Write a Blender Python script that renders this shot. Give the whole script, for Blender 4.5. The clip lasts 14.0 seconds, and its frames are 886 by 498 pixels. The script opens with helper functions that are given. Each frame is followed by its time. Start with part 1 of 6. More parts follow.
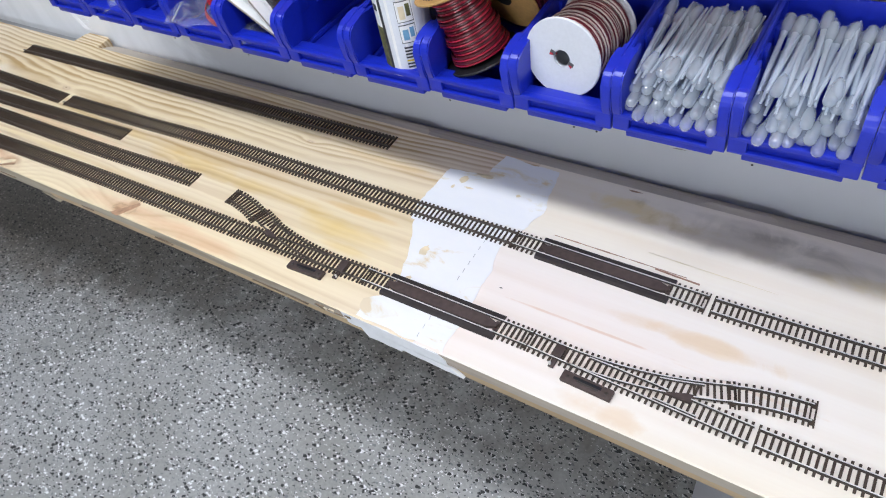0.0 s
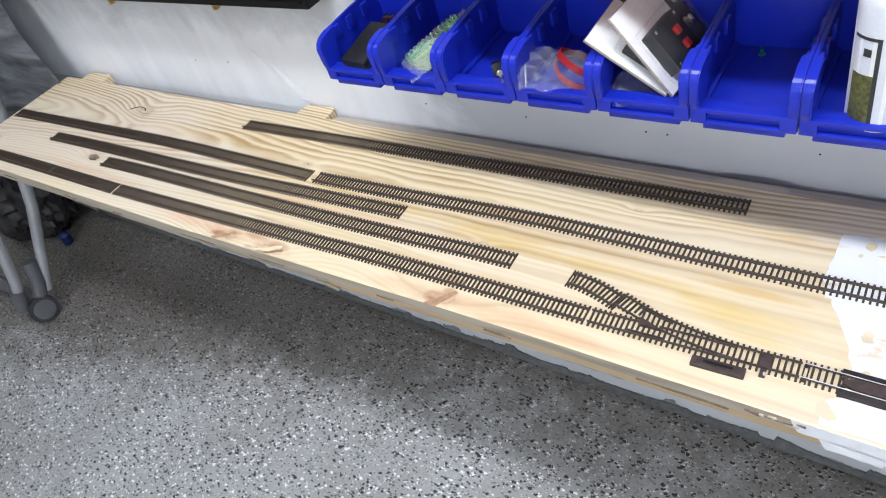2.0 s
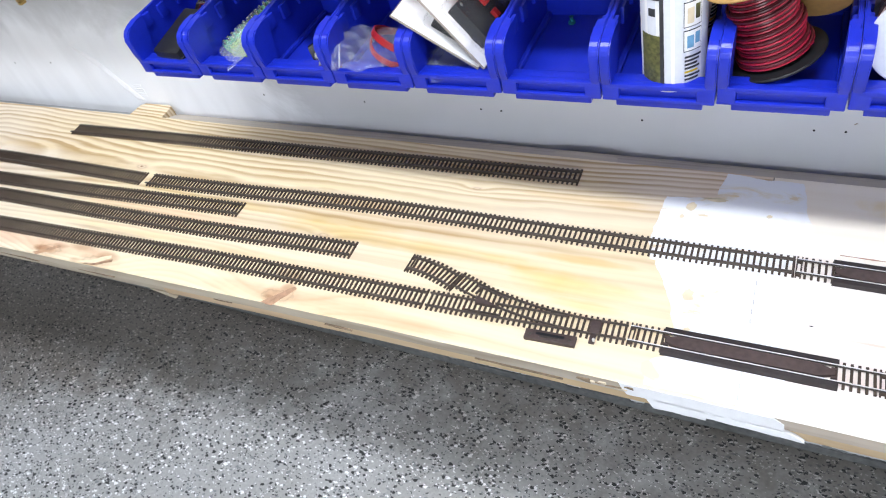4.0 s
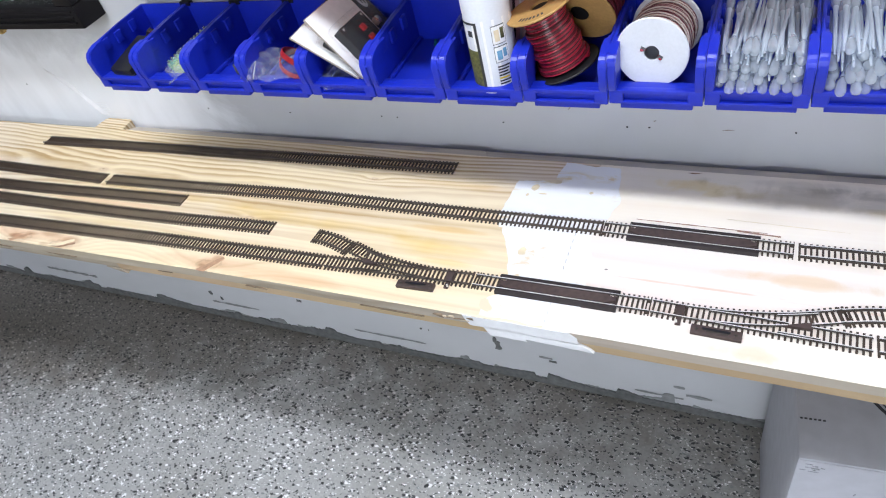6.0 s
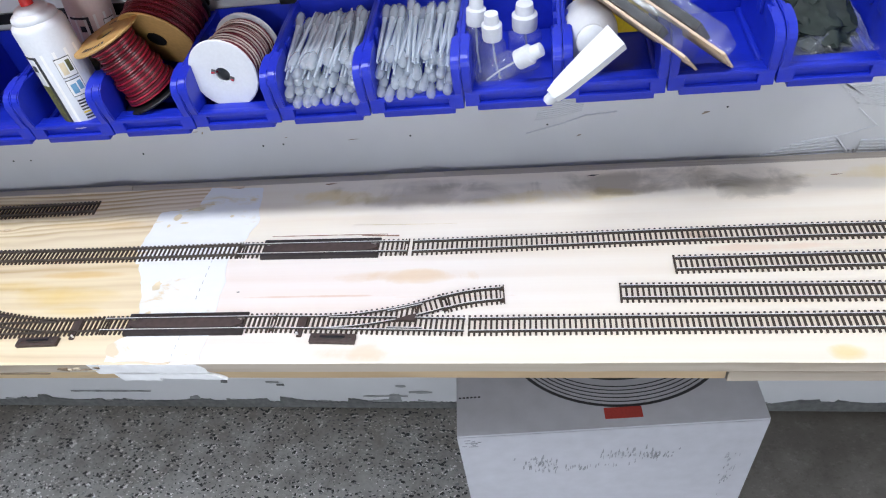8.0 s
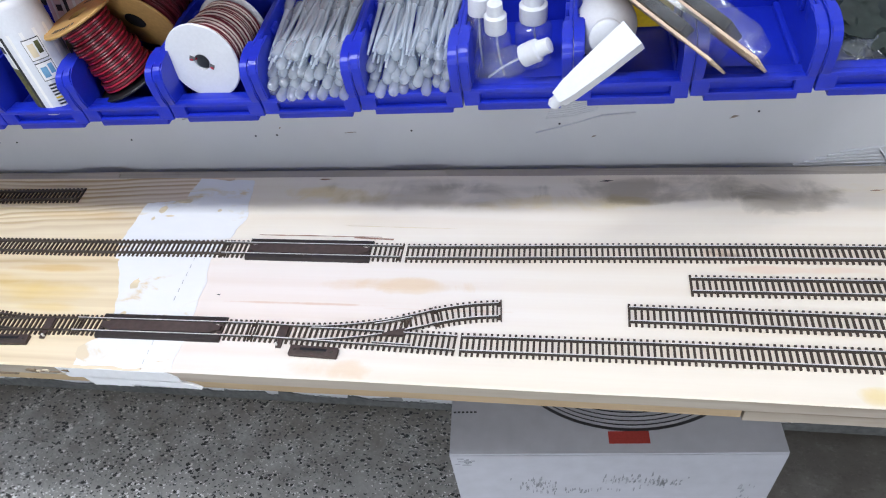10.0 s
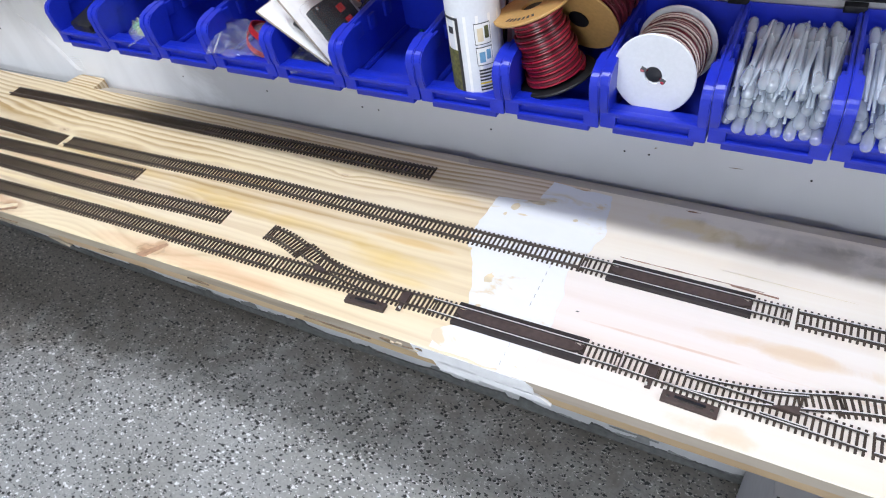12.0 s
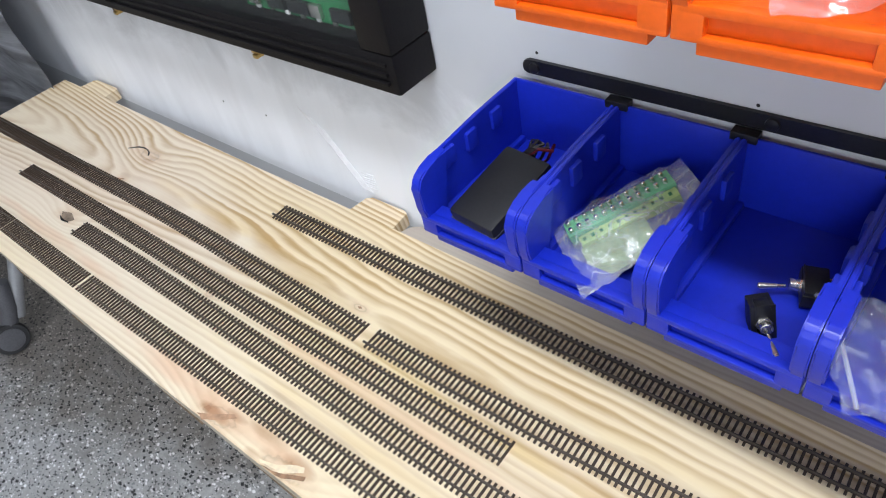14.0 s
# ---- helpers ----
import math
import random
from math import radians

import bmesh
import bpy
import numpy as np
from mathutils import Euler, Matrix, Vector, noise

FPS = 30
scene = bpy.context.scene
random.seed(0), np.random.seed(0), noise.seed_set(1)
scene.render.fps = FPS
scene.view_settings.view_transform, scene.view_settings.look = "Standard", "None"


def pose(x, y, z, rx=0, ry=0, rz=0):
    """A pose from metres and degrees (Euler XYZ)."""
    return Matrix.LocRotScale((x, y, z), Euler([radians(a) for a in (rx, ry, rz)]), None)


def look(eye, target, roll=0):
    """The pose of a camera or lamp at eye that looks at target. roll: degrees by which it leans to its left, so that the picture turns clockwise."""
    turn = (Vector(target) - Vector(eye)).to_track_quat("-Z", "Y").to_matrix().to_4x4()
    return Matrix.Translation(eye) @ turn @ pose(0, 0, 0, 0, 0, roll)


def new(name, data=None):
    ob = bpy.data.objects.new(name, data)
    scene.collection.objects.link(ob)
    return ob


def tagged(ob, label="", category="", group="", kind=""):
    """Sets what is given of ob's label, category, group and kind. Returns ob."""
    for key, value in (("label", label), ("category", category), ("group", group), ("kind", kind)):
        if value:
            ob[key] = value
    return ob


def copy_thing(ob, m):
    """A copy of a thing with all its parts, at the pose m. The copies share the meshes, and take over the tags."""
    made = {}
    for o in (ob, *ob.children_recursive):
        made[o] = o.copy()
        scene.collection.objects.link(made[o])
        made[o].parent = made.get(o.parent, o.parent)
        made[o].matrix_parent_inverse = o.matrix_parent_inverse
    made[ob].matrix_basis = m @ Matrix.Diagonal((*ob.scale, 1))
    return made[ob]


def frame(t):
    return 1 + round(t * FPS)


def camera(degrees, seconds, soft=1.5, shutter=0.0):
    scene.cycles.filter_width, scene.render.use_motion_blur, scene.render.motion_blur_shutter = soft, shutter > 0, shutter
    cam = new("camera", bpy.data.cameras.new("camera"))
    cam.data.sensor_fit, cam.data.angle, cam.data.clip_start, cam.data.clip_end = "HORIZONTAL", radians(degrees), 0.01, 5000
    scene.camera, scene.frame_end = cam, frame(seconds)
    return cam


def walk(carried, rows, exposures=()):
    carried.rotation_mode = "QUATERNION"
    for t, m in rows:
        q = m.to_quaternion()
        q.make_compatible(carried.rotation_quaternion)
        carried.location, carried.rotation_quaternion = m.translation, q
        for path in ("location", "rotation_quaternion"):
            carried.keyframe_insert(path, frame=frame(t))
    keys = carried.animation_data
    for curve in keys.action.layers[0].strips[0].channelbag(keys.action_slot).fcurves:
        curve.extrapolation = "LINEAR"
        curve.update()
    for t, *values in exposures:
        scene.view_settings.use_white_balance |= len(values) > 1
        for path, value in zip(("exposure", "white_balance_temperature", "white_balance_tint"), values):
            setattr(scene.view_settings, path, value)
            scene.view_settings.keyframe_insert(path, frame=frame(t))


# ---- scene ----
cam = camera(66.01, 14.0, soft=1.1)
PATH = [
    (0, (0.2846, -0.4426, 1.2977), (-0.1808, 0.0521, 0.5638), -15.14),
    (0.5, (0.1413, -0.3916, 1.2597), (-0.3425, 0.0978, 0.5341), -16.12),
    (1, (0.0494, -0.3714, 1.2623), (-0.4429, 0.1253, 0.5475), -16.94),
    (1.5, (-0.0385, -0.4594, 1.2930), (-0.5421, 0.0512, 0.5960), -18.03),
    (2, (-0.1284, -0.5537, 1.3272), (-0.6602, -0.0457, 0.6497), -20.26),
    (2.5, (-0.2092, -0.5359, 1.3486), (-0.7598, -0.0305, 0.6842), -21.98),
    (3, (-0.2188, -0.4756, 1.3207), (-0.7577, 0.0367, 0.6520), -22.03),
    (3.5, (-0.1577, -0.4265, 1.2669), (-0.6459, 0.1037, 0.5736), -20.82),
    (4, (-0.0638, -0.5035, 1.2776), (-0.4811, 0.0602, 0.5647), -18.25),
    (4.2, (-0.0253, -0.5765, 1.2888), (-0.4135, 0.0012, 0.5708), -17.22),
    (6.5, (0.1593, -0.6344, 1.3375), (-0.2433, -0.0225, 0.6567), -16.57),
    (7, (0.1863, -0.6352, 1.3223), (-0.1534, 0.0007, 0.6293), -15.25),
    (7.5, (0.2773, -0.6043, 1.3075), (0.0256, 0.0591, 0.6028), -13.12),
    (8, (0.3751, -0.5743, 1.2996), (0.2231, 0.1075, 0.5840), -10.68),
    (8.2, (0.4004, -0.5672, 1.2983), (0.2846, 0.1157, 0.5771), -9.94),
    (10.3, (0.3940, -0.5009, 1.2695), (0.1683, 0.1393, 0.5352), -11.46),
    (10.5, (0.3665, -0.5096, 1.2725), (0.0881, 0.1131, 0.5413), -12.43),
    (11, (0.2970, -0.5457, 1.2968), (-0.0448, 0.0595, 0.5779), -12.92),
    (11.5, (0.2238, -0.5860, 1.3128), (-0.1362, 0.0210, 0.6043), -12.19),
    (12, (0.1537, -0.5220, 1.2882), (-0.2554, 0.0650, 0.5896), -11.21),
    (12.5, (0.0659, -0.3837, 1.2977), (-0.4231, 0.1302, 0.5929), -12.19),
    (13, (-0.0462, -0.3719, 1.2959), (-0.5916, 0.0872, 0.5946), -13.48),
    (13.5, (-0.3308, -0.3312, 1.2855), (-0.8754, 0.1361, 0.5890), -12.92),
    (14, (-0.5015, -0.2510, 1.2572), (-1.0488, 0.2329, 0.5744), -13.34),
]
walk(cam, [(t, look(eye, target, roll)) for t, eye, target, roll in PATH],
     exposures=[(0, -0.15), (1, -0.03), (2, 0.08), (2.5, 0.24), (3, 0.32), (3.5, 0.32), (4.2, 0.32), (6.5, 0.12), (7, 0.14), (7.5, 0.12), (8, 0.03), (10.5, -0.06), (11, -0.06), (11.5, -0.02), (12.5, 0.05), (13, 0.06), (14, 0.08)])

# ---- light ----
S = 0.685            # height of the shelf's top
WALL = 0.189         # face of the wall behind the shelf
world = bpy.data.worlds.new("world")
scene.world = world
world.use_nodes = True
world.node_tree.nodes["Background"].inputs[0].default_value = (0.75, 0.82, 1.0, 1)
world.node_tree.nodes["Background"].inputs[1].default_value = 0.05


def ceiling_lamp(x, y, length, width, watts):
    """A long LED fitting assumed under the ceiling, out of view: housing, tube and its light."""
    root = tagged(new("ceiling_light"), "long white LED tube light assumed under the ceiling, out of view", "ceiling light", "ceiling lights")
    root.location = (x, y, 2.62)
    data = bpy.data.lights.new("tube_light", "AREA")
    data.shape, data.size, data.size_y, data.energy, data.color = "RECTANGLE", length, width, watts, (0.875, 0.935, 1.03)
    lamp = new("tube_light", data)
    lamp.parent, lamp.location = root, (0, 0, -0.06)
    return root


# ---- materials ----
def material(name):
    m = bpy.data.materials.new(name)
    m.use_nodes = True
    t = m.node_tree
    return m, t.nodes, t.links, t.nodes["Principled BSDF"]


def node(nodes, kind, **values):
    n = nodes.new(kind)
    for k, v in values.items():
        if k in n.inputs:
            n.inputs[k].default_value = v
    return n


def ramp(nodes, stops, mode="LINEAR"):
    n = nodes.new("ShaderNodeValToRGB")
    n.color_ramp.interpolation = mode
    e = n.color_ramp.elements
    while len(e) < len(stops):
        e.new(0.5)
    for i, (p, c) in enumerate(stops):
        e[i].position, e[i].color = p, (c[0], c[1], c[2], 1)
    return n


def calc(nodes, links, op, a, b=None, c=None):
    n = nodes.new("ShaderNodeMath")
    n.operation = op
    for i, v in enumerate((a, b, c)):
        if v is None:
            continue
        if isinstance(v, (int, float)):
            n.inputs[i].default_value = v
        else:
            links.new(v, n.inputs[i])
    return n.outputs[0]


def blend(nodes, links, fac, a, b, mode="MIX"):
    n = nodes.new("ShaderNodeMix")
    n.data_type, n.blend_type = "RGBA", mode
    for i, v in ((0, fac), (6, a), (7, b)):
        if isinstance(v, tuple):
            n.inputs[i].default_value = (v[0], v[1], v[2], 1)
        elif isinstance(v, (int, float)):
            n.inputs[i].default_value = v
        else:
            links.new(v, n.inputs[i])
    return n.outputs[2]


def bump(nodes, links, bsdf, height, strength, distance):
    b = node(nodes, "ShaderNodeBump", Strength=strength, Distance=distance)
    links.new(height, b.inputs["Height"])
    links.new(b.outputs[0], bsdf.inputs["Normal"])


def plain(name, colour, rough=0.5, metal=0.0, vary=0.12, grain=300.0, relief=0.15, **extra):
    """A surface of one colour with fine mottling, uneven gloss and a little relief."""
    m, ns, ls, b = material(name)
    geo = ns.new("ShaderNodeTexCoord")
    n1 = node(ns, "ShaderNodeTexNoise", Scale=grain, Detail=4.0)
    n2 = node(ns, "ShaderNodeTexNoise", Scale=grain / 14, Detail=3.0)
    ls.new(geo.outputs["Object"], n1.inputs["Vector"])
    ls.new(geo.outputs["Object"], n2.inputs["Vector"])
    s = calc(ns, ls, "ADD", calc(ns, ls, "MULTIPLY", n1.outputs[0], 0.5), calc(ns, ls, "MULTIPLY", n2.outputs[0], 0.5))
    dark = tuple(c * (1 - vary) for c in colour)
    light = tuple(min(1, c * (1 + vary)) for c in colour)
    r = ramp(ns, [(0.35, dark), (0.65, light)])
    ls.new(s, r.inputs[0])
    ls.new(r.outputs[0], b.inputs["Base Color"])
    rr = calc(ns, ls, "MULTIPLY_ADD", n2.outputs[0], 0.25, rough - 0.125)
    ls.new(rr, b.inputs["Roughness"])
    b.inputs["Metallic"].default_value = metal
    for k, v in extra.items():
        b.inputs[k.replace("_", " ")].default_value = v
    if relief:
        bump(ns, ls, b, n1.outputs[0], relief, 0.0006)
    return m


def pine(name, pale, dark, amount, rings, shift, knots=(), yellow=(1.0, 0.96, 0.86), least=0.12, stains=(), blotchy=0.8, soft_end=None, sapwood=None, arches=None):
    """Plain-sawn pine: growth rings cut by the board's face, pores, knots (x, y, radius) and stains (x, y, half length, half width)."""
    m, ns, ls, b = material(name)
    co = ns.new("ShaderNodeNewGeometry")
    sep = ns.new("ShaderNodeSeparateXYZ")
    ls.new(co.outputs["Position"], sep.inputs[0])
    x, y, z = sep.outputs
    stretch = ns.new("ShaderNodeMapping")
    stretch.inputs["Scale"].default_value = (1.3, 5.0, 5.0)
    stretch.inputs["Location"].default_value = (shift, shift * 2, 0)
    ls.new(co.outputs["Position"], stretch.inputs[0])
    slow = node(ns, "ShaderNodeTexNoise", Scale=1.0, Detail=2.5, Roughness=0.45)
    ls.new(stretch.outputs[0], slow.inputs["Vector"])
    warp = calc(ns, ls, "MULTIPLY_ADD", slow.outputs[0], 0.036, -0.018)
    rough = node(ns, "ShaderNodeTexNoise", Scale=60.0, Detail=3.0)
    ls.new(co.outputs["Position"], rough.inputs["Vector"])
    blot = node(ns, "ShaderNodeTexNoise", Scale=16.0, Detail=6.0, Roughness=0.6, Distortion=0.6)
    ls.new(co.outputs["Position"], blot.inputs["Vector"])
    kd = None
    for kx, ky, kr, *reach in knots:
        wide = kr * (reach[0] if reach else 1.0)
        dx = calc(ns, ls, "MULTIPLY", calc(ns, ls, "SUBTRACT", x, kx), 0.42)
        dy = calc(ns, ls, "SUBTRACT", y, ky)
        d2 = calc(ns, ls, "ADD", calc(ns, ls, "MULTIPLY", dx, dx), calc(ns, ls, "MULTIPLY", dy, dy))
        g = calc(ns, ls, "EXPONENT", calc(ns, ls, "MULTIPLY", d2, -1.0 / (2.6 * wide) ** 2))
        warp = calc(ns, ls, "ADD", warp, calc(ns, ls, "MULTIPLY", g, wide * 2.2))
        dist = calc(ns, ls, "MULTIPLY", calc(ns, ls, "SQRT", d2), 1.0 / kr)
        kd = dist if kd is None else calc(ns, ls, "MINIMUM", kd, dist)
    yy = calc(ns, ls, "ADD", calc(ns, ls, "ADD", y, -0.03), warp)
    depth = calc(ns, ls, "MULTIPLY_ADD", slow.outputs[0], 0.06, 0.02)
    depth = calc(ns, ls, "ADD", depth, calc(ns, ls, "MULTIPLY", calc(ns, ls, "ADD", z, -S), 1.0))
    r = calc(ns, ls, "SQRT", calc(ns, ls, "ADD", calc(ns, ls, "MULTIPLY", yy, yy), calc(ns, ls, "MULTIPLY", depth, depth)))
    wob = node(ns, "ShaderNodeTexNoise", Scale=9.0, Detail=3.0)
    ls.new(stretch.outputs[0], wob.inputs["Vector"])
    r = calc(ns, ls, "MULTIPLY_ADD", wob.outputs[0], 0.006, r)
    flat = calc(ns, ls, "DIVIDE", calc(ns, ls, "ABSOLUTE", yy), r)
    if arches is not None:
        # The log leaned here: the rings close in pointed arches towards this place.
        away = calc(ns, ls, "MAXIMUM", calc(ns, ls, "SUBTRACT", arches, x), 0.0)
        r = calc(ns, ls, "SUBTRACT", r, calc(ns, ls, "MULTIPLY", away, 0.055))
    turn = calc(ns, ls, "MULTIPLY", r, rings)
    ring = calc(ns, ls, "FRACT", turn)
    shape = ramp(ns, [(0.0, (0.06, 0.06, 0.06)), (0.25, (0.14, 0.14, 0.14)), (0.60, (0.82, 0.82, 0.82)), (0.72, (1, 1, 1)), (0.84, (0.72, 0.72, 0.72)), (1.0, (0.06, 0.06, 0.06))])
    ls.new(ring, shape.inputs[0])
    # Some years grew darker wood than others.
    year = ns.new("ShaderNodeTexWhiteNoise")
    year.noise_dimensions = "1D"
    ls.new(calc(ns, ls, "FLOOR", turn), year.inputs["W"])
    # Fibres drawn out along the board.
    fib = ns.new("ShaderNodeMapping")
    fib.inputs["Scale"].default_value = (6.0, 260.0, 260.0)
    ls.new(co.outputs["Position"], fib.inputs[0])
    fine = node(ns, "ShaderNodeTexNoise", Scale=1.0, Detail=4.0)
    ls.new(fib.outputs[0], fine.inputs["Vector"])
    patch = node(ns, "ShaderNodeTexNoise", Scale=2.2, Detail=2.0)
    ls.new(stretch.outputs[0], patch.inputs["Vector"])
    pr = ramp(ns, [(0.36, (least, least, least)), (0.62, (1, 1, 1))])
    ls.new(patch.outputs[0], pr.inputs[0])
    fac = calc(ns, ls, "MULTIPLY", shape.outputs[0], calc(ns, ls, "MULTIPLY", pr.outputs[0], amount))
    fac = calc(ns, ls, "MULTIPLY", fac, calc(ns, ls, "MULTIPLY_ADD", year.outputs["Value"], 0.7, 0.5))
    if arches is not None:
        fac = calc(ns, ls, "MULTIPLY", fac, calc(ns, ls, "MINIMUM", calc(ns, ls, "MULTIPLY_ADD", flat, 1.1, 0.42), 1.0))
    if soft_end:
        # The cut runs flatter through the rings here: wide, soft bands instead of close lines.
        ease = ns.new("ShaderNodeMapRange")
        ease.inputs[1].default_value, ease.inputs[2].default_value = soft_end
        across = calc(ns, ls, "MULTIPLY", calc(ns, ls, "MAXIMUM", y, -0.03), -5.0)
        ls.new(calc(ns, ls, "ADD", calc(ns, ls, "MULTIPLY_ADD", patch.outputs[0], 0.3, x), across), ease.inputs[0])
        wide = calc(ns, ls, "FRACT", calc(ns, ls, "MULTIPLY", turn, 0.31))
        wr = ramp(ns, [(0.0, (0.05, 0.05, 0.05)), (0.40, (0.15, 0.15, 0.15)), (0.70, (0.95, 0.95, 0.95)), (0.86, (0.5, 0.5, 0.5)), (1.0, (0.05, 0.05, 0.05))])
        ls.new(wide, wr.inputs[0])
        near = calc(ns, ls, "MULTIPLY", fac, calc(ns, ls, "MULTIPLY_ADD", ease.outputs[0], -0.62, 1.0))
        fac = calc(ns, ls, "ADD", near, calc(ns, ls, "MULTIPLY", calc(ns, ls, "MULTIPLY", wr.outputs[0], ease.outputs[0]), pr.outputs[0]))
    if sapwood:
        # The outer wood is paler and plainer.
        heart = ns.new("ShaderNodeMapRange")
        for k, v in zip((1, 2, 3, 4), sapwood):
            heart.inputs[k].default_value = v
        ls.new(calc(ns, ls, "MULTIPLY_ADD", slow.outputs[0], 0.05, y), heart.inputs[0])
        fac = calc(ns, ls, "MULTIPLY", fac, heart.outputs[0])
    fac = calc(ns, ls, "ADD", fac, calc(ns, ls, "MULTIPLY_ADD", fine.outputs[0], 0.24, -0.09))
    fac = calc(ns, ls, "MAXIMUM", calc(ns, ls, "MINIMUM", fac, 1.0), 0.0)
    col = blend(ns, ls, fac, pale, dark)
    hue = node(ns, "ShaderNodeTexNoise", Scale=0.8, Detail=1.0)
    ls.new(stretch.outputs[0], hue.inputs["Vector"])
    hr = ramp(ns, [(0.38, yellow), (0.52, (1.0, 0.98, 0.95)), (0.64, (1.0, 0.95, 0.93))])
    ls.new(hue.outputs[0], hr.inputs[0])
    col = blend(ns, ls, 1.0, col, hr.outputs[0], "MULTIPLY")
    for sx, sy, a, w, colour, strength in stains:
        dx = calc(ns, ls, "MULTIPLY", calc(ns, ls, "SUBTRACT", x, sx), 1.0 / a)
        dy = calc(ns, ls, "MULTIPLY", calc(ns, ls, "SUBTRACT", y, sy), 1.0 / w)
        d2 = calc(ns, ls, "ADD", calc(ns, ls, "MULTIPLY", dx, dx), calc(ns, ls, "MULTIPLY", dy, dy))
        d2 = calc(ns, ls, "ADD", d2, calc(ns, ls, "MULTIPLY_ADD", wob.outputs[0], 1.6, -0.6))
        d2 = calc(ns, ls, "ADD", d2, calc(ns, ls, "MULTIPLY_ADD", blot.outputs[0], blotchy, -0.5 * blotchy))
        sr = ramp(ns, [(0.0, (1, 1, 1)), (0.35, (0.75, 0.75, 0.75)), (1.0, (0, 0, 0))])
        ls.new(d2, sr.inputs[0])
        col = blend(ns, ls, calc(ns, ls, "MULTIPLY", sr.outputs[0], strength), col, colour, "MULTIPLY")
    if kd is not None:
        kd = calc(ns, ls, "ADD", kd, calc(ns, ls, "MULTIPLY_ADD", rough.outputs[0], 1.3, -0.65))
        half = calc(ns, ls, "MULTIPLY", kd, 0.5)
        kr0 = ramp(ns, [(0.0, (0.62, 0.43, 0.28)), (0.20, (0.56, 0.34, 0.20)), (0.30, (0.28, 0.15, 0.08)), (0.36, (0.58, 0.36, 0.21)), (0.6, (0.72, 0.52, 0.34))])
        kf = ramp(ns, [(0.0, (0.3, 0.3, 0.3)), (0.30, (0.42, 0.42, 0.42)), (0.42, (0.35, 0.35, 0.35)), (0.9, (0, 0, 0))])
        ls.new(half, kr0.inputs[0])
        ls.new(half, kf.inputs[0])
        col = blend(ns, ls, kf.outputs[0], col, kr0.outputs[0])
    ls.new(col, b.inputs["Base Color"])
    ls.new(calc(ns, ls, "MULTIPLY_ADD", fine.outputs[0], 0.2, 0.45), b.inputs["Roughness"])
    bump(ns, ls, b, fine.outputs[0], 0.12, 0.0008)
    return m


LEFT_KNOTS = [(-1.532, 0.083, 0.014, 1.05), (-1.52, 0.018, 0.007, 1.5), (-1.514, -0.077, 0.010), (-1.922, -0.093, 0.010), (-0.985, 0.030, 0.006, 0.9),
              (-1.012, -0.160, 0.014), (-0.905, -0.160, 0.014), (-0.589, -0.150, 0.014), (-0.408, 0.074, 0.0035), (-1.171, -0.056, 0.004), (-0.581, -0.045, 0.004)]
RIGHT_KNOTS = [(0.552, 0.024, 0.005)]
BROWN, WASH = (0.52, 0.33, 0.22), (0.62, 0.52, 0.44)
YELLOW, PINK, GREY_BLOTCH = (0.94, 0.82, 0.45), (0.93, 0.74, 0.66), (0.52, 0.50, 0.46)
LEFT_STAINS = [(-1.02, 0.034, 0.040, 0.006, BROWN, 0.40), (-1.25, 0.045, 0.16, 0.010, YELLOW, 0.30), (-1.018, -0.160, 0.030, 0.008, BROWN, 1.0), (-0.992, -0.148, 0.022, 0.007, BROWN, 1.0), (-0.950, -0.143, 0.040, 0.010, BROWN, 0.5), (-0.945, -0.166, 0.016, 0.006, BROWN, 0.7), (-0.580, -0.136, 0.014, 0.010, BROWN, 0.9), (-0.588, -0.116, 0.030, 0.014, WASH, 0.9), (-0.600, -0.157, 0.014, 0.008, BROWN, 1.0), (-0.890, -0.150, 0.026, 0.012, BROWN, 0.75), (-0.930, -0.106, 0.10, 0.005, WASH, 0.8), (-0.592, -0.148, 0.030, 0.010, BROWN, 0.6), (-1.520, 0.072, 0.018, 0.012, BROWN, 0.40), (-1.520, 0.030, 0.018, 0.008, BROWN, 0.3), (-0.70, -0.018, 0.34, 0.010, YELLOW, 0.55), (-0.80, -0.098, 0.40, 0.008, YELLOW, 0.3), (-1.30, 0.050, 0.20, 0.020, YELLOW, 0.30), (-0.50, -0.035, 0.26, 0.016, YELLOW, 0.75), (-0.90, -0.009, 0.07, 0.007, YELLOW, 0.35), (-0.25, -0.055, 0.10, 0.022, YELLOW, 0.8), (-0.24, -0.018, 0.09, 0.008, (0.90, 0.72, 0.40), 0.7), (-0.26, 0.078, 0.09, 0.010, (0.92, 0.76, 0.48), 0.6), (-0.22, -0.080, 0.05, 0.010, YELLOW, 0.6), (-0.62, 0.045, 0.30, 0.012, YELLOW, 0.2),
               (-0.50, -0.150, 0.22, 0.020, PINK, 0.9), (-1.05, -0.150, 0.20, 0.018, PINK, 0.9), (-1.50, -0.112, 0.30, 0.012, PINK, 0.7), (-0.85, -0.052, 0.28, 0.010, PINK, 0.6)]
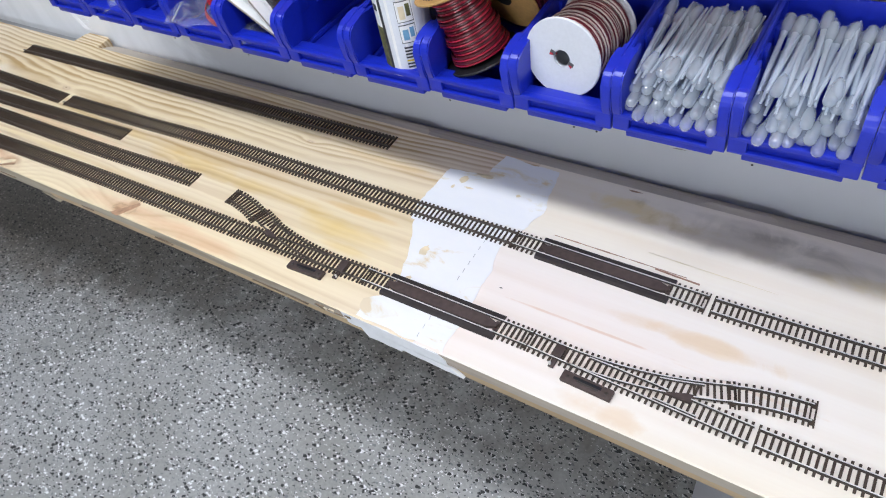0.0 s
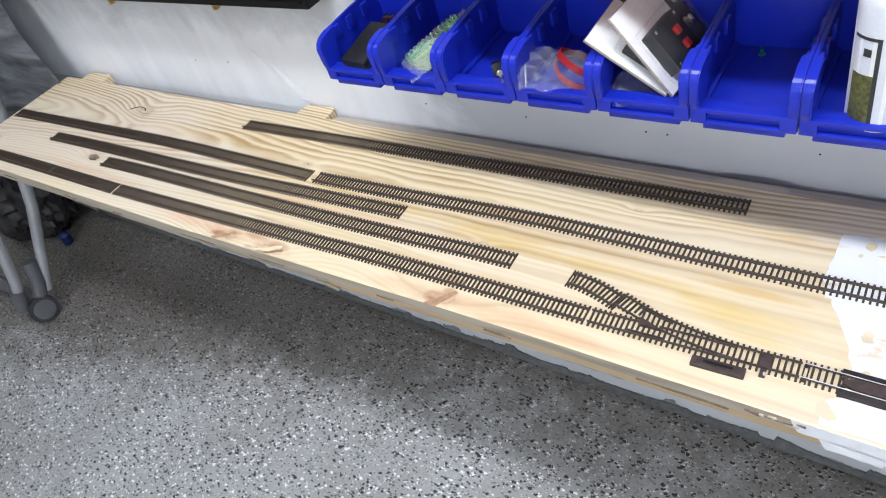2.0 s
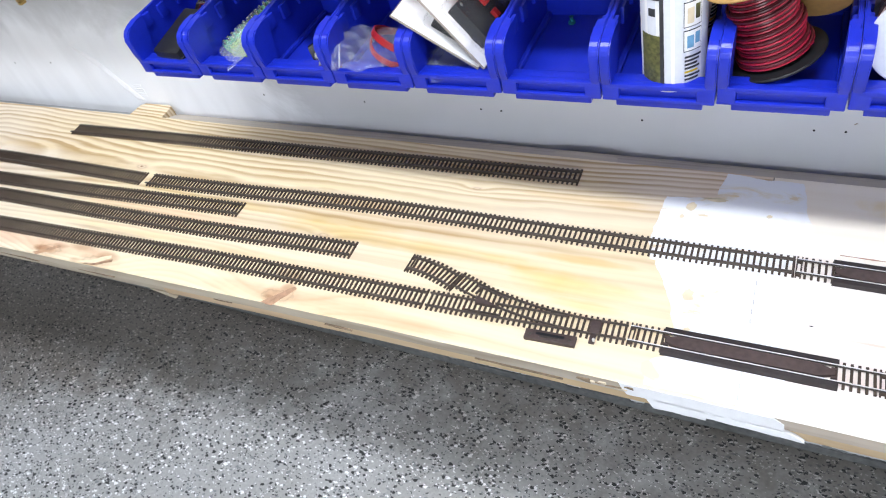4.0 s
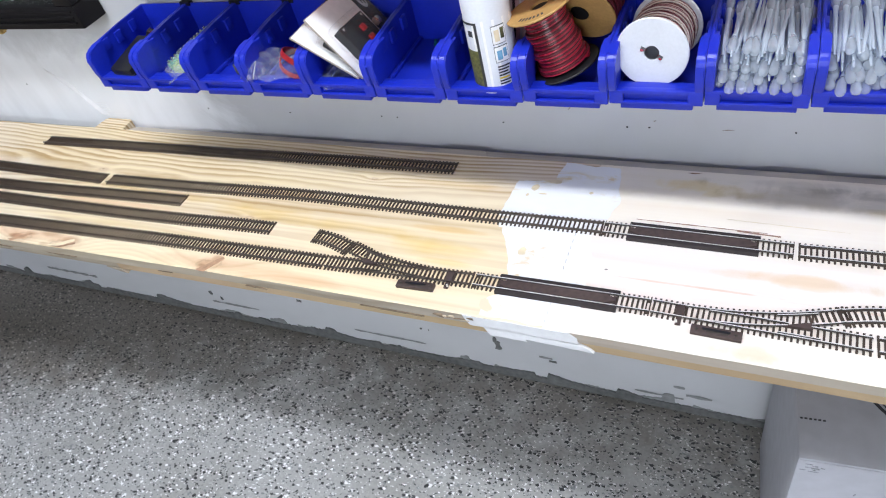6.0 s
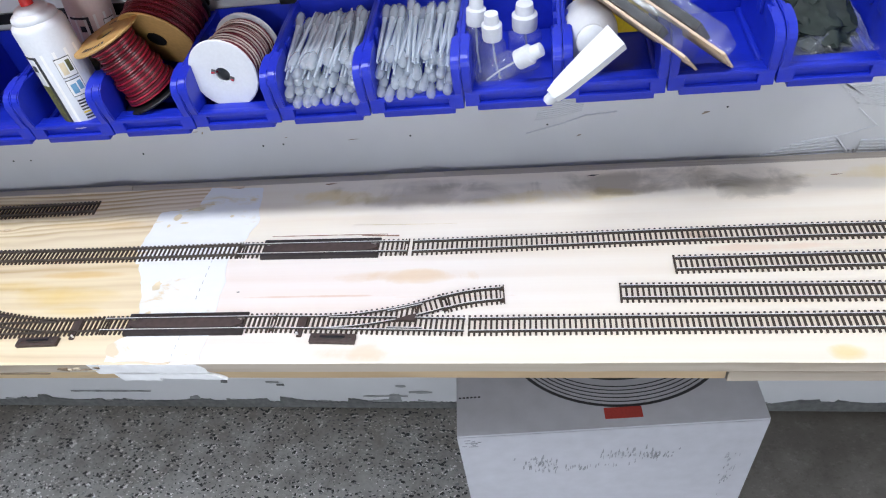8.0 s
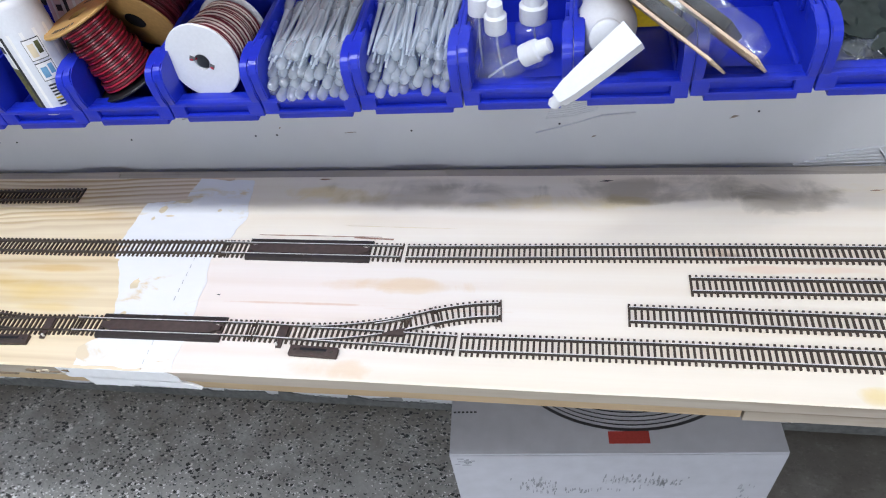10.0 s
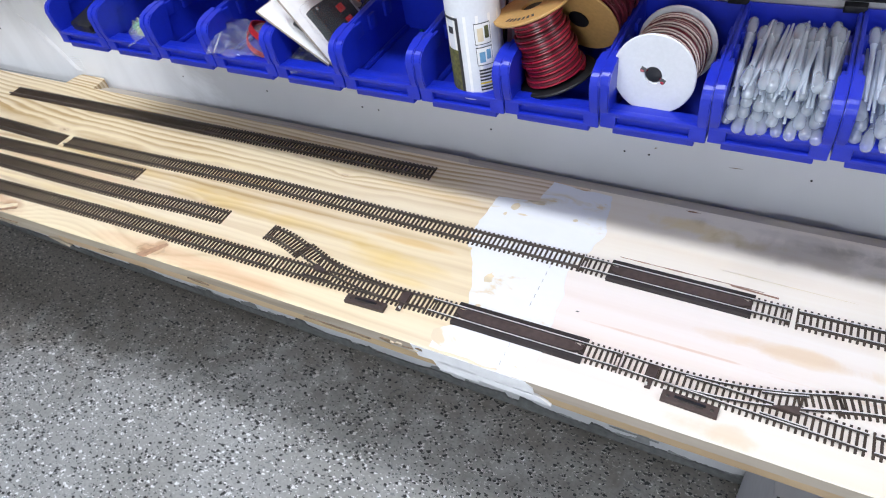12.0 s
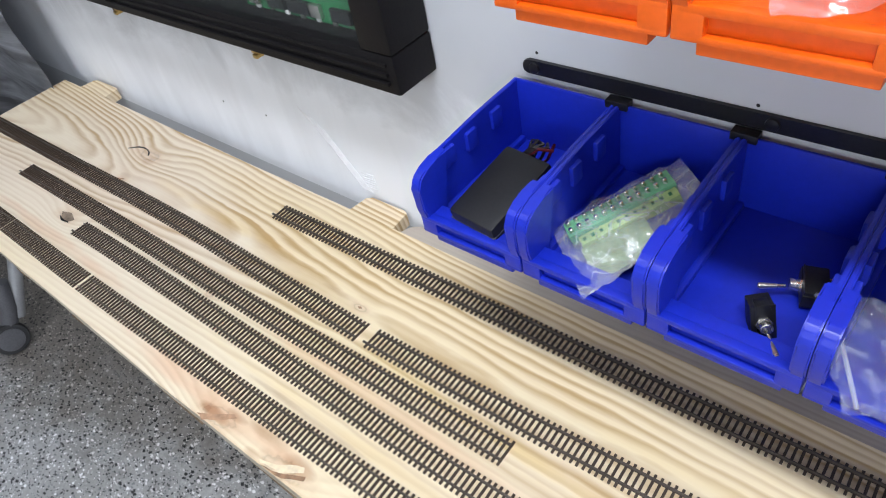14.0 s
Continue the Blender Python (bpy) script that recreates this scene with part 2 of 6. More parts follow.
# Stains, plus uneven grey blotches towards the plank's back.
RIGHT_STAINS = [(0.10, -0.0625, 0.10, 0.0020, (0.86, 0.70, 0.58), 0.8), (0.27, -0.066, 0.08, 0.0022, (0.92, 0.80, 0.70), 0.6), (0.50, 0.126, 0.16, 0.026, GREY_BLOTCH, 0.85), (0.64, 0.112, 0.06, 0.034, GREY_BLOTCH, 0.8), (0.38, 0.100, 0.10, 0.018, YELLOW, 0.6), (0.22, 0.115, 0.14, 0.024, GREY_BLOTCH, 0.5), (0.30, 0.125, 0.10, 0.014, GREY_BLOTCH, 0.45), (0.09, 0.116, 0.09, 0.016, YELLOW, 0.7), (0.20, 0.135, 0.12, 0.012, GREY_BLOTCH, 0.4),
                (0.668, -0.147, 0.022, 0.012, YELLOW, 0.8), (0.80, 0.125, 0.10, 0.015, YELLOW, 0.5), (0.20, -0.034, 0.095, 0.012, (0.93, 0.82, 0.66), 0.95), (0.15, -0.146, 0.05, 0.016, (0.93, 0.82, 0.70), 0.9), (0.62, 0.0, 0.12, 0.006, PINK, 0.5), (0.565, 0.018, 0.018, 0.008, (0.38, 0.31, 0.28), 0.8)]
pine_left = pine("pine_left", (0.885, 0.785, 0.645), (0.53, 0.365, 0.195), 1.22, 132.0, 3.7, LEFT_KNOTS, (1.0, 0.945, 0.78), 0.45, LEFT_STAINS, soft_end=(-0.62, -0.28), sapwood=(-0.045, 0.035, 0.36, 1.0), arches=-0.97)
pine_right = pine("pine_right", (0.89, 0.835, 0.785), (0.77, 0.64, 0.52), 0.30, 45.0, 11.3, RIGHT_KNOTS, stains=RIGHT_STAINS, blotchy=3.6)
pine_edge = pine("pine_edge", (0.56, 0.43, 0.27), (0.38, 0.25, 0.12), 0.6, 120.0, 7.1)
pine_wane = pine("pine_wane", (0.54, 0.48, 0.41), (0.38, 0.31, 0.25), 0.7, 140.0, 2.2)
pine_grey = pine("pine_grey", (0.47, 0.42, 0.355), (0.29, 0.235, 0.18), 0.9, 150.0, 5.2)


def floor_material():
    """Grey floor coating strewn with black and white flakes, scuffed, stained and shaded towards the wall."""
    m, ns, ls, b = material("flake_floor")
    co = ns.new("ShaderNodeNewGeometry")
    base = node(ns, "ShaderNodeTexNoise", Scale=3.0, Detail=5.0)
    mott = node(ns, "ShaderNodeTexNoise", Scale=140.0, Detail=3.0)
    for n in (base, mott):
        ls.new(co.outputs["Position"], n.inputs["Vector"])
    r0 = ramp(ns, [(0.3, (0.395, 0.395, 0.395)), (0.7, (0.51, 0.51, 0.51))])
    ls.new(mott.outputs[0], r0.inputs[0])
    r1 = ramp(ns, [(0.35, (0.80, 0.79, 0.76)), (0.62, (1, 1, 1))])
    ls.new(base.outputs[0], r1.inputs[0])
    col = blend(ns, ls, 1.0, r0.outputs[0], r1.outputs[0], "MULTIPLY")
    warp = node(ns, "ShaderNodeTexNoise", Scale=220.0, Detail=1.0)
    ls.new(co.outputs["Position"], warp.inputs["Vector"])
    shifted = ns.new("ShaderNodeMix")
    shifted.data_type, shifted.blend_type = "RGBA", "LINEAR_LIGHT"
    shifted.inputs[0].default_value = 0.0035
    lean = ns.new("ShaderNodeMapping")
    lean.inputs["Rotation"].default_value, lean.inputs["Scale"].default_value = (0, 0, 0.5), (0.80, 1.22, 1.0)
    ls.new(co.outputs["Position"], lean.inputs[0])
    ls.new(lean.outputs[0], shifted.inputs[6])
    ls.new(warp.outputs["Color"], shifted.inputs[7])
    chips = None
    for scale, share, size, colour in ((150, 0.16, 0.56, (0.23, 0.24, 0.25)), (128, 0.17, 0.54, (0.92, 0.92, 0.93)), (205, 0.20, 0.55, (0.68, 0.685, 0.69)), (250, 0.12, 0.52, (0.90, 0.90, 0.91)),
                                       (126, 0.20, 0.54, (0.016, 0.017, 0.019)), (205, 0.17, 0.56, (0.035, 0.037, 0.04))):
        v = node(ns, "ShaderNodeTexVoronoi", Scale=float(scale))
        ls.new(shifted.outputs[2], v.inputs["Vector"])
        sep = ns.new("ShaderNodeSeparateColor")
        ls.new(v.outputs["Color"], sep.inputs[0])
        pick = calc(ns, ls, "LESS_THAN", sep.outputs[0], share)
        near = calc(ns, ls, "LESS_THAN", v.outputs["Distance"], calc(ns, ls, "MULTIPLY_ADD", sep.outputs[1], size * 0.7, size * 0.4))
        mask = calc(ns, ls, "MULTIPLY", pick, near)
        col = blend(ns, ls, mask, col, colour)
        chips = mask if chips is None else calc(ns, ls, "MAXIMUM", chips, mask)
    # Bare brownish concrete along the wall past the box.
    sep = ns.new("ShaderNodeSeparateXYZ")
    ls.new(co.outputs["Position"], sep.inputs[0])
    edge = calc(ns, ls, "MULTIPLY_ADD", base.outputs[0], 0.12, 0.56)
    bare = calc(ns, ls, "MULTIPLY", calc(ns, ls, "GREATER_THAN", sep.outputs[0], edge), calc(ns, ls, "GREATER_THAN", sep.outputs[1], calc(ns, ls, "MULTIPLY_ADD", base.outputs[0], 0.2, -0.36)))
    bare = calc(ns, ls, "MULTIPLY", bare, 0.93)
    col = blend(ns, ls, bare, col, (0.155, 0.14, 0.12))
    # Brown dirt, deepened towards the wall and far end for the shelf's shade.
    grime_shade = node(ns, "ShaderNodeTexNoise", Scale=14.0, Detail=5.0, Roughness=0.6)
    ls.new(co.outputs["Position"], grime_shade.inputs["Vector"])
    near_wall = calc(ns, ls, "ADD", calc(ns, ls, "MULTIPLY", sep.outputs[1], 3.2), calc(ns, ls, "MULTIPLY_ADD", grime_shade.outputs[0], 1.6, -0.65))
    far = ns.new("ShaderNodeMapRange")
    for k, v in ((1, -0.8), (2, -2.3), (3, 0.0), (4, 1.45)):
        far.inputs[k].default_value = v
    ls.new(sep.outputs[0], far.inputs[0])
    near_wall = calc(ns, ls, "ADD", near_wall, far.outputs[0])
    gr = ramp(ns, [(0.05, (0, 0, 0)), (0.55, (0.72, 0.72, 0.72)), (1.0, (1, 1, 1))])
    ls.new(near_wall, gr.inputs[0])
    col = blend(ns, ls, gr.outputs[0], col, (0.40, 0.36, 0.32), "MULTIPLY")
    ls.new(col, b.inputs["Base Color"])
    ls.new(calc(ns, ls, "MULTIPLY_ADD", base.outputs[0], 0.2, 0.30), b.inputs["Roughness"])
    b.inputs["Specular IOR Level"].default_value = 0.75
    bump(ns, ls, b, chips, 0.12, 0.001)
    return m


def wall_material():
    """Painted wall with trowelled filler, scuffs and a rough bottom edge."""
    m, ns, ls, b = material("wall_paint")
    co = ns.new("ShaderNodeNewGeometry")
    big = node(ns, "ShaderNodeTexNoise", Scale=2.2, Detail=5.0, Roughness=0.6)
    fine = node(ns, "ShaderNodeTexNoise", Scale=160.0, Detail=4.0)
    streak = ns.new("ShaderNodeMapping")
    streak.inputs["Rotation"].default_value = (0, radians(38), 0)
    streak.inputs["Scale"].default_value = (16, 3, 3.5)
    ls.new(co.outputs["Position"], streak.inputs[0])
    swipe = node(ns, "ShaderNodeTexNoise", Scale=1.0, Detail=4.0, Distortion=0.6)
    ls.new(streak.outputs[0], swipe.inputs["Vector"])
    for n in (big, fine):
        ls.new(co.outputs["Position"], n.inputs["Vector"])
    r0 = ramp(ns, [(0.35, (0.580, 0.592, 0.615)), (0.65, (0.655, 0.668, 0.695))])
    ls.new(big.outputs[0], r0.inputs[0])
    sep = ns.new("ShaderNodeSeparateXYZ")
    ls.new(co.outputs["Position"], sep.inputs[0])
    # Fresh white filler towards the end of the shelf.
    smear = node(ns, "ShaderNodeTexNoise", Scale=5.0, Detail=6.0, Roughness=0.65, Distortion=0.8)
    ls.new(co.outputs["Position"], smear.inputs["Vector"])
    edge = calc(ns, ls, "MULTIPLY_ADD", smear.outputs[0], 0.5, calc(ns, ls, "MULTIPLY", swipe.outputs[0], 0.12))
    a = ramp(ns, [(0.40, (0, 0, 0)), (0.52, (1, 1, 1))])
    ls.new(calc(ns, ls, "ADD", edge, calc(ns, ls, "MULTIPLY_ADD", sep.outputs[0], -1.1, -0.70)), a.inputs[0])
    c = ramp(ns, [(0.40, (0, 0, 0)), (0.56, (1, 1, 1))])
    ls.new(calc(ns, ls, "ADD", edge, calc(ns, ls, "MULTIPLY_ADD", sep.outputs[2], -2.4, 2.4 * (S + 0.20) + 0.1)), c.inputs[0])
    a, c = a.outputs[0], c.outputs[0]
    rs = ramp(ns, [(0.38, (0.80, 0.80, 0.80)), (0.60, (1, 1, 1))])
    ls.new(swipe.outputs[0], rs.inputs[0])
    f = calc(ns, ls, "MULTIPLY", calc(ns, ls, "MULTIPLY", a, c), calc(ns, ls, "MULTIPLY", rs.outputs[0], calc(ns, ls, "GREATER_THAN", sep.outputs[2], S - 0.03)))
    col = blend(ns, ls, f, r0.outputs[0], (0.90, 0.92, 0.96))
    ls.new(col, b.inputs["Base Color"])
    b.inputs["Roughness"].default_value = 0.62
    h = calc(ns, ls, "ADD", calc(ns, ls, "MULTIPLY", swipe.outputs[0], 0.8), calc(ns, ls, "MULTIPLY", fine.outputs[0], 0.25))
    bump(ns, ls, b, h, 0.18, 0.003)
    return m


def film_material(name, tint, clear, relief=0.5, creases=0.0, gloss=0.35):
    """Thin clear plastic: mostly see-through, glossy; creases paints pale lines as wrinkle highlights."""
    m, ns, ls, b = material(name)
    b.inputs["Base Color"].default_value = (*tint, 1)
    b.inputs["Roughness"].default_value = 0.30
    t = node(ns, "ShaderNodeBsdfTransparent")
    n = node(ns, "ShaderNodeTexNoise", Scale=45.0, Detail=3.0)
    co = ns.new("ShaderNodeTexCoord")
    ls.new(co.outputs["Object"], n.inputs["Vector"])
    bump(ns, ls, b, n.outputs[0], relief, 0.004)
    mix = ns.new("ShaderNodeMixShader")
    crease = node(ns, "ShaderNodeTexNoise", Scale=34.0, Detail=3.0, Distortion=0.8)
    ls.new(co.outputs["Object"], crease.inputs["Vector"])
    # Thin whitish noise contours painted in as glints on wrinkles.
    crease_glint = ramp(ns, [(0.42, (0, 0, 0)), (0.485, (0.35, 0.35, 0.35)), (0.5, (1, 1, 1)), (0.515, (0.30, 0.30, 0.30)), (0.56, (0, 0, 0)), (0.64, (0.35, 0.35, 0.35))])
    ls.new(crease.outputs[0], crease_glint.inputs[0])
    ls.new(calc(ns, ls, "MULTIPLY_ADD", crease_glint.outputs[0], creases, 1 - clear), mix.inputs[0])
    ls.new(t.outputs[0], mix.inputs[1])
    ls.new(b.outputs[0], mix.inputs[2])
    shine = node(ns, "ShaderNodeBsdfGlossy", Roughness=0.10)
    ls.new(b.inputs["Normal"].links[0].from_socket, shine.inputs["Normal"])
    rim = node(ns, "ShaderNodeLayerWeight", Blend=0.5)
    top = ns.new("ShaderNodeMixShader")
    ls.new(calc(ns, ls, "MULTIPLY", calc(ns, ls, "MULTIPLY_ADD", calc(ns, ls, "POWER", rim.outputs["Facing"], 4.0), 0.4, 0.05), gloss), top.inputs[0])
    ls.new(mix.outputs[0], top.inputs[1])
    ls.new(shine.outputs[0], top.inputs[2])
    ls.new(top.outputs[0], ns["Material Output"].inputs[0])
    return m


def milky_plastic(name, tint, clear, gloss=0.30):
    """Cloudy see-through plastic that lets light through and shines on its rounded faces."""
    m, ns, ls, b = material(name)
    face = node(ns, "ShaderNodeBsdfDiffuse", Color=(*tint, 1))
    back = node(ns, "ShaderNodeBsdfTranslucent", Color=(*tint, 1))
    clear_part = node(ns, "ShaderNodeBsdfTransparent")
    shine = node(ns, "ShaderNodeBsdfGlossy", Roughness=0.07)
    rim = node(ns, "ShaderNodeLayerWeight", Blend=0.5)
    edge = calc(ns, ls, "POWER", rim.outputs["Facing"], 3.0)

    def mixed(fac, one, two):
        n = ns.new("ShaderNodeMixShader")
        if isinstance(fac, float):
            n.inputs[0].default_value = fac
        else:
            ls.new(fac, n.inputs[0])
        ls.new(one.outputs[0], n.inputs[1])
        ls.new(two.outputs[0], n.inputs[2])
        return n

    body = mixed(1 - clear, clear_part, mixed(0.5, face, back))
    glossy = mixed(calc(ns, ls, "MULTIPLY_ADD", edge, gloss, 0.3 * gloss), body, shine)
    ls.new(glossy.outputs[0], ns["Material Output"].inputs[0])
    return m


floor_mat, wall_mat = floor_material(), wall_material()
white_paint = plain("white_paint", (0.78, 0.78, 0.77), 0.6, grain=60)
filler = plain("filler", (0.83, 0.835, 0.855), 0.7, vary=0.05, grain=90, relief=0.3)


def rubbed_filler():
    """White filler sanded thin, with the yellow wood showing through in spots."""
    m, ns, ls, b = material("rubbed_filler")
    co = ns.new("ShaderNodeNewGeometry")
    st = ns.new("ShaderNodeMapping")
    st.inputs["Scale"].default_value = (14, 38, 38)
    ls.new(co.outputs["Position"], st.inputs[0])
    n = node(ns, "ShaderNodeTexNoise", Scale=1.0, Detail=6.0, Roughness=0.62, Distortion=0.7)
    ls.new(st.outputs[0], n.inputs["Vector"])
    r = ramp(ns, [(0.30, (0.835, 0.83, 0.845)), (0.56, (0.86, 0.85, 0.85)), (0.625, (0.82, 0.77, 0.68)), (0.66, (0.78, 0.65, 0.46))])
    ls.new(n.outputs[0], r.inputs[0])
    ls.new(r.outputs[0], b.inputs["Base Color"])
    b.inputs["Roughness"].default_value = 0.68
    bump(ns, ls, b, n.outputs[0], 0.25, 0.0008)
    return m


rubbed = rubbed_filler()
tie_plastic = plain("tie_plastic", (0.066, 0.047, 0.036), 0.6, vary=0.3, grain=900, Specular_IOR_Level=0.2)
rail_metal = plain("rail_metal", (0.80, 0.77, 0.73), 0.36, 0.25, vary=0.25, grain=500)
# Nickel silver too, coloured dark as if mirroring the ties and dim end.
rail_darkened = plain("rail_darkened", (0.060, 0.050, 0.042), 0.45, 0.4, vary=0.3, grain=500)
rail_dim_head = plain("rail_dim_head", (0.13, 0.105, 0.085), 0.42, 0.6, vary=0.3, grain=500)
rail_dim_side = plain("rail_dim_side", (0.085, 0.066, 0.054), 0.5, 0.3, vary=0.3, grain=500)
brown_plastic = plain("brown_plastic", (0.072, 0.050, 0.045), 0.55, vary=0.25, grain=160, Specular_IOR_Level=0.3)
ramp_plastic = plain("ramp_plastic", (0.034, 0.027, 0.026), 0.5, vary=0.25, grain=160, Specular_IOR_Level=0.3)
blue_plastic = plain("blue_plastic", (0.010, 0.027, 0.47), 0.34, vary=0.08, grain=200, relief=0.05)
orange_plastic = plain("orange_plastic", (0.88, 0.13, 0.006), 0.35, vary=0.08, grain=200, relief=0.05)
black_steel = plain("black_steel", (0.014, 0.014, 0.017), 0.38, 0.3, vary=0.25)
black_plastic = plain("black_plastic", (0.012, 0.012, 0.014), 0.45, vary=0.25, Specular_IOR_Level=0.3)
zinc = plain("zinc", (0.62, 0.60, 0.56), 0.28, 0.95)
brass = plain("brass", (0.55, 0.38, 0.14), 0.3, 0.95)
white_plastic = plain("white_plastic", (0.70, 0.715, 0.76), 0.38, vary=0.04, relief=0.05)
pink_plastic = plain("pink_plastic", (0.74, 0.62, 0.60), 0.4, vary=0.05, relief=0.05)
red_plastic = plain("red_plastic", (0.62, 0.02, 0.018), 0.4, vary=0.12)
maroon_wire = plain("maroon_wire", (0.085, 0.007, 0.012), 0.34, vary=0.2)
red_wire = plain("red_wire", (0.36, 0.016, 0.040), 0.30, vary=0.2)
dusky_wire = plain("dusky_wire", (0.15, 0.018, 0.030), 0.36, vary=0.25)
dusk_black = plain("dusk_black", (0.085, 0.010, 0.016), 0.34, vary=0.2)
black_wire = plain("black_wire", (0.018, 0.016, 0.018), 0.42, vary=0.2)
bag_wire = plain("bag_wire", (0.36, 0.012, 0.020), 0.4, vary=0.15)
white_wire = plain("white_wire", (0.66, 0.55, 0.50), 0.42, vary=0.1)
kraft = plain("kraft", (0.48, 0.28, 0.09), 0.6, vary=0.12, grain=250)
frame_black = plain("frame_black", (0.007, 0.006, 0.007), 0.5, vary=0.25, Specular_IOR_Level=0.2)
card_white = plain("card_white", (0.86, 0.85, 0.84), 0.6, vary=0.05, grain=120)
seal_brown = plain("seal_brown", (0.36, 0.31, 0.26), 0.6, vary=0.25)
card_edge = plain("card_edge", (0.68, 0.52, 0.38), 0.7, vary=0.12)
box_white = plain("box_white", (0.47, 0.475, 0.52), 0.62, vary=0.08, grain=40)
ink = plain("ink", (0.035, 0.035, 0.04), 0.6, vary=0.3)
red_ink = plain("red_ink", (0.42, 0.045, 0.035), 0.6, vary=0.15)
blue_ink = plain("blue_ink", (0.16, 0.36, 0.55), 0.55, vary=0.3, grain=120)
olive_ink = plain("olive_ink", (0.12, 0.12, 0.035), 0.55, vary=0.7, grain=220)
yellow_plastic = plain("yellow_plastic", (0.72, 0.50, 0.02), 0.45)
green_board = plain("green_board", (0.02, 0.17, 0.06), 0.4, vary=0.4, grain=260)
lime_block = plain("lime_block", (0.36, 0.52, 0.20), 0.45, vary=0.15)
lime_paper = plain("lime_paper", (0.20, 0.28, 0.14), 0.7, vary=0.3)
green_block = plain("green_block", (0.16, 0.44, 0.24), 0.4, vary=0.15)
grey_tube = plain("grey_tube", (0.34, 0.345, 0.355), 0.42, 0.3, vary=0.12)
grey_plastic = plain("grey_plastic", (0.10, 0.10, 0.11), 0.5, vary=0.2)
rubber = plain("rubber", (0.03, 0.03, 0.032), 0.65, vary=0.25)
dark_leaf = plain("dark_leaf", (0.010, 0.018, 0.014), 0.6, vary=0.5, grain=120)


def smeared(name, dark, light):
    """Grey sheet wiped over with long pale streaks."""
    m, ns, ls, b = material(name)
    co = ns.new("ShaderNodeNewGeometry")
    st = ns.new("ShaderNodeMapping")
    st.inputs["Rotation"].default_value, st.inputs["Scale"].default_value = (0, radians(-52), 0), (3.0, 9.0, 17.0)
    ls.new(co.outputs["Position"], st.inputs[0])
    n = node(ns, "ShaderNodeTexNoise", Scale=1.0, Detail=5.0, Roughness=0.6, Distortion=0.5)
    ls.new(st.outputs[0], n.inputs["Vector"])
    r = ramp(ns, [(0.36, dark), (0.52, tuple((a + c) / 2 for a, c in zip(dark, light))), (0.66, light)])
    ls.new(n.outputs[0], r.inputs[0])
    ls.new(r.outputs[0], b.inputs["Base Color"])
    b.inputs["Roughness"].default_value = 0.5
    bump(ns, ls, b, n.outputs[0], 0.4, 0.002)
    return m


tarp = smeared("tarp", (0.12, 0.12, 0.13), (0.52, 0.54, 0.58))
bag_film = film_material("bag_film", (0.80, 0.87, 0.97), 0.95, 1.0, 0.15, 0.9)
cloudy_film = film_material("cloudy_film", (0.86, 0.90, 0.93), 0.88, 1.0, 0.28, 0.8)
pack_film = film_material("pack_film", (0.72, 0.76, 0.82), 0.93, 0.5, 0.10, 0.7)
clear_plastic = film_material("clear_plastic", (0.85, 0.89, 0.95), 0.985, 0.15, 0.02, 0.6)
milky = film_material("milky", (0.92, 0.97, 1.0), 0.70, 0.02)
pipette_plastic = milky_plastic("pipette_plastic", (0.86, 0.925, 1.0), 0.45)
bulb_plastic = milky_plastic("bulb_plastic", (0.84, 0.915, 1.0), 0.64, 0.62)
vial_plastic = film_material("vial_plastic", (0.85, 0.90, 0.97), 0.955, 0.05, 0.0, 1.0)


# ---- mesh helpers ----
def finish(name, bm, mat, smooth=True):
    me = bpy.data.meshes.new(name)
    bmesh.ops.recalc_face_normals(bm, faces=bm.faces)
    bm.to_mesh(me)
    bm.free()
    me.materials.append(mat)
    if smooth:
        me.shade_smooth()
        me.set_sharp_from_angle(angle=radians(40))
    return me


def part(name, bm, mat, parent, label="", m=None):
    ob = new(name, finish(name, bm, mat) if isinstance(bm, bmesh.types.BMesh) else bm)
    if parent is not None:
        ob.parent = parent
    if m is not None:
        ob.matrix_basis = m
    if label:
        ob["label"] = label
    return ob


def thing(name, label, category, group="", kind="", at=None):
    ob = tagged(new(name), label, category, group, kind)
    if at is not None:
        ob.matrix_basis = at if isinstance(at, Matrix) else Matrix.Translation(at)
    return ob


def add_box(bm, x0, x1, y0, y1, z0, z1, bevel=0.0, m=None, segments=2):
    made = bmesh.ops.create_cube(bm, size=1.0)["verts"]
    bmesh.ops.transform(bm, matrix=Matrix.Translation(((x0 + x1) / 2, (y0 + y1) / 2, (z0 + z1) / 2)) @ Matrix.Diagonal((x1 - x0, y1 - y0, z1 - z0, 1)), verts=made)
    if bevel:
        edges = list({e for v in made for e in v.link_edges})
        res = bmesh.ops.bevel(bm, geom=edges, offset=bevel, segments=segments, affect="EDGES", profile=0.6)
        made = list({v for f in res["faces"] for v in f.verts} | {v for v in made if v.is_valid})
    if m is not None:
        bmesh.ops.transform(bm, matrix=m, verts=[v for v in made if v.is_valid])
    return bm


def box(*size, bevel=0.0, m=None):
    return add_box(bmesh.new(), *size, bevel=bevel, m=m)


def lathe(profile, n=32, cap=True):
    """Turned shape about z from (radius, height) pairs."""
    bm = bmesh.new()
    rings = []
    for r, z in profile:
        rings.append([bm.verts.new((r * math.cos(2 * math.pi * i / n), r * math.sin(2 * math.pi * i / n), z)) for i in range(n)])
    for a, b in zip(rings, rings[1:]):
        for i in range(n):
            bm.faces.new((a[i], a[(i + 1) % n], b[(i + 1) % n], b[i]))
    if cap:
        bm.faces.new(rings[0][::-1])
        bm.faces.new(rings[-1])
    return bm


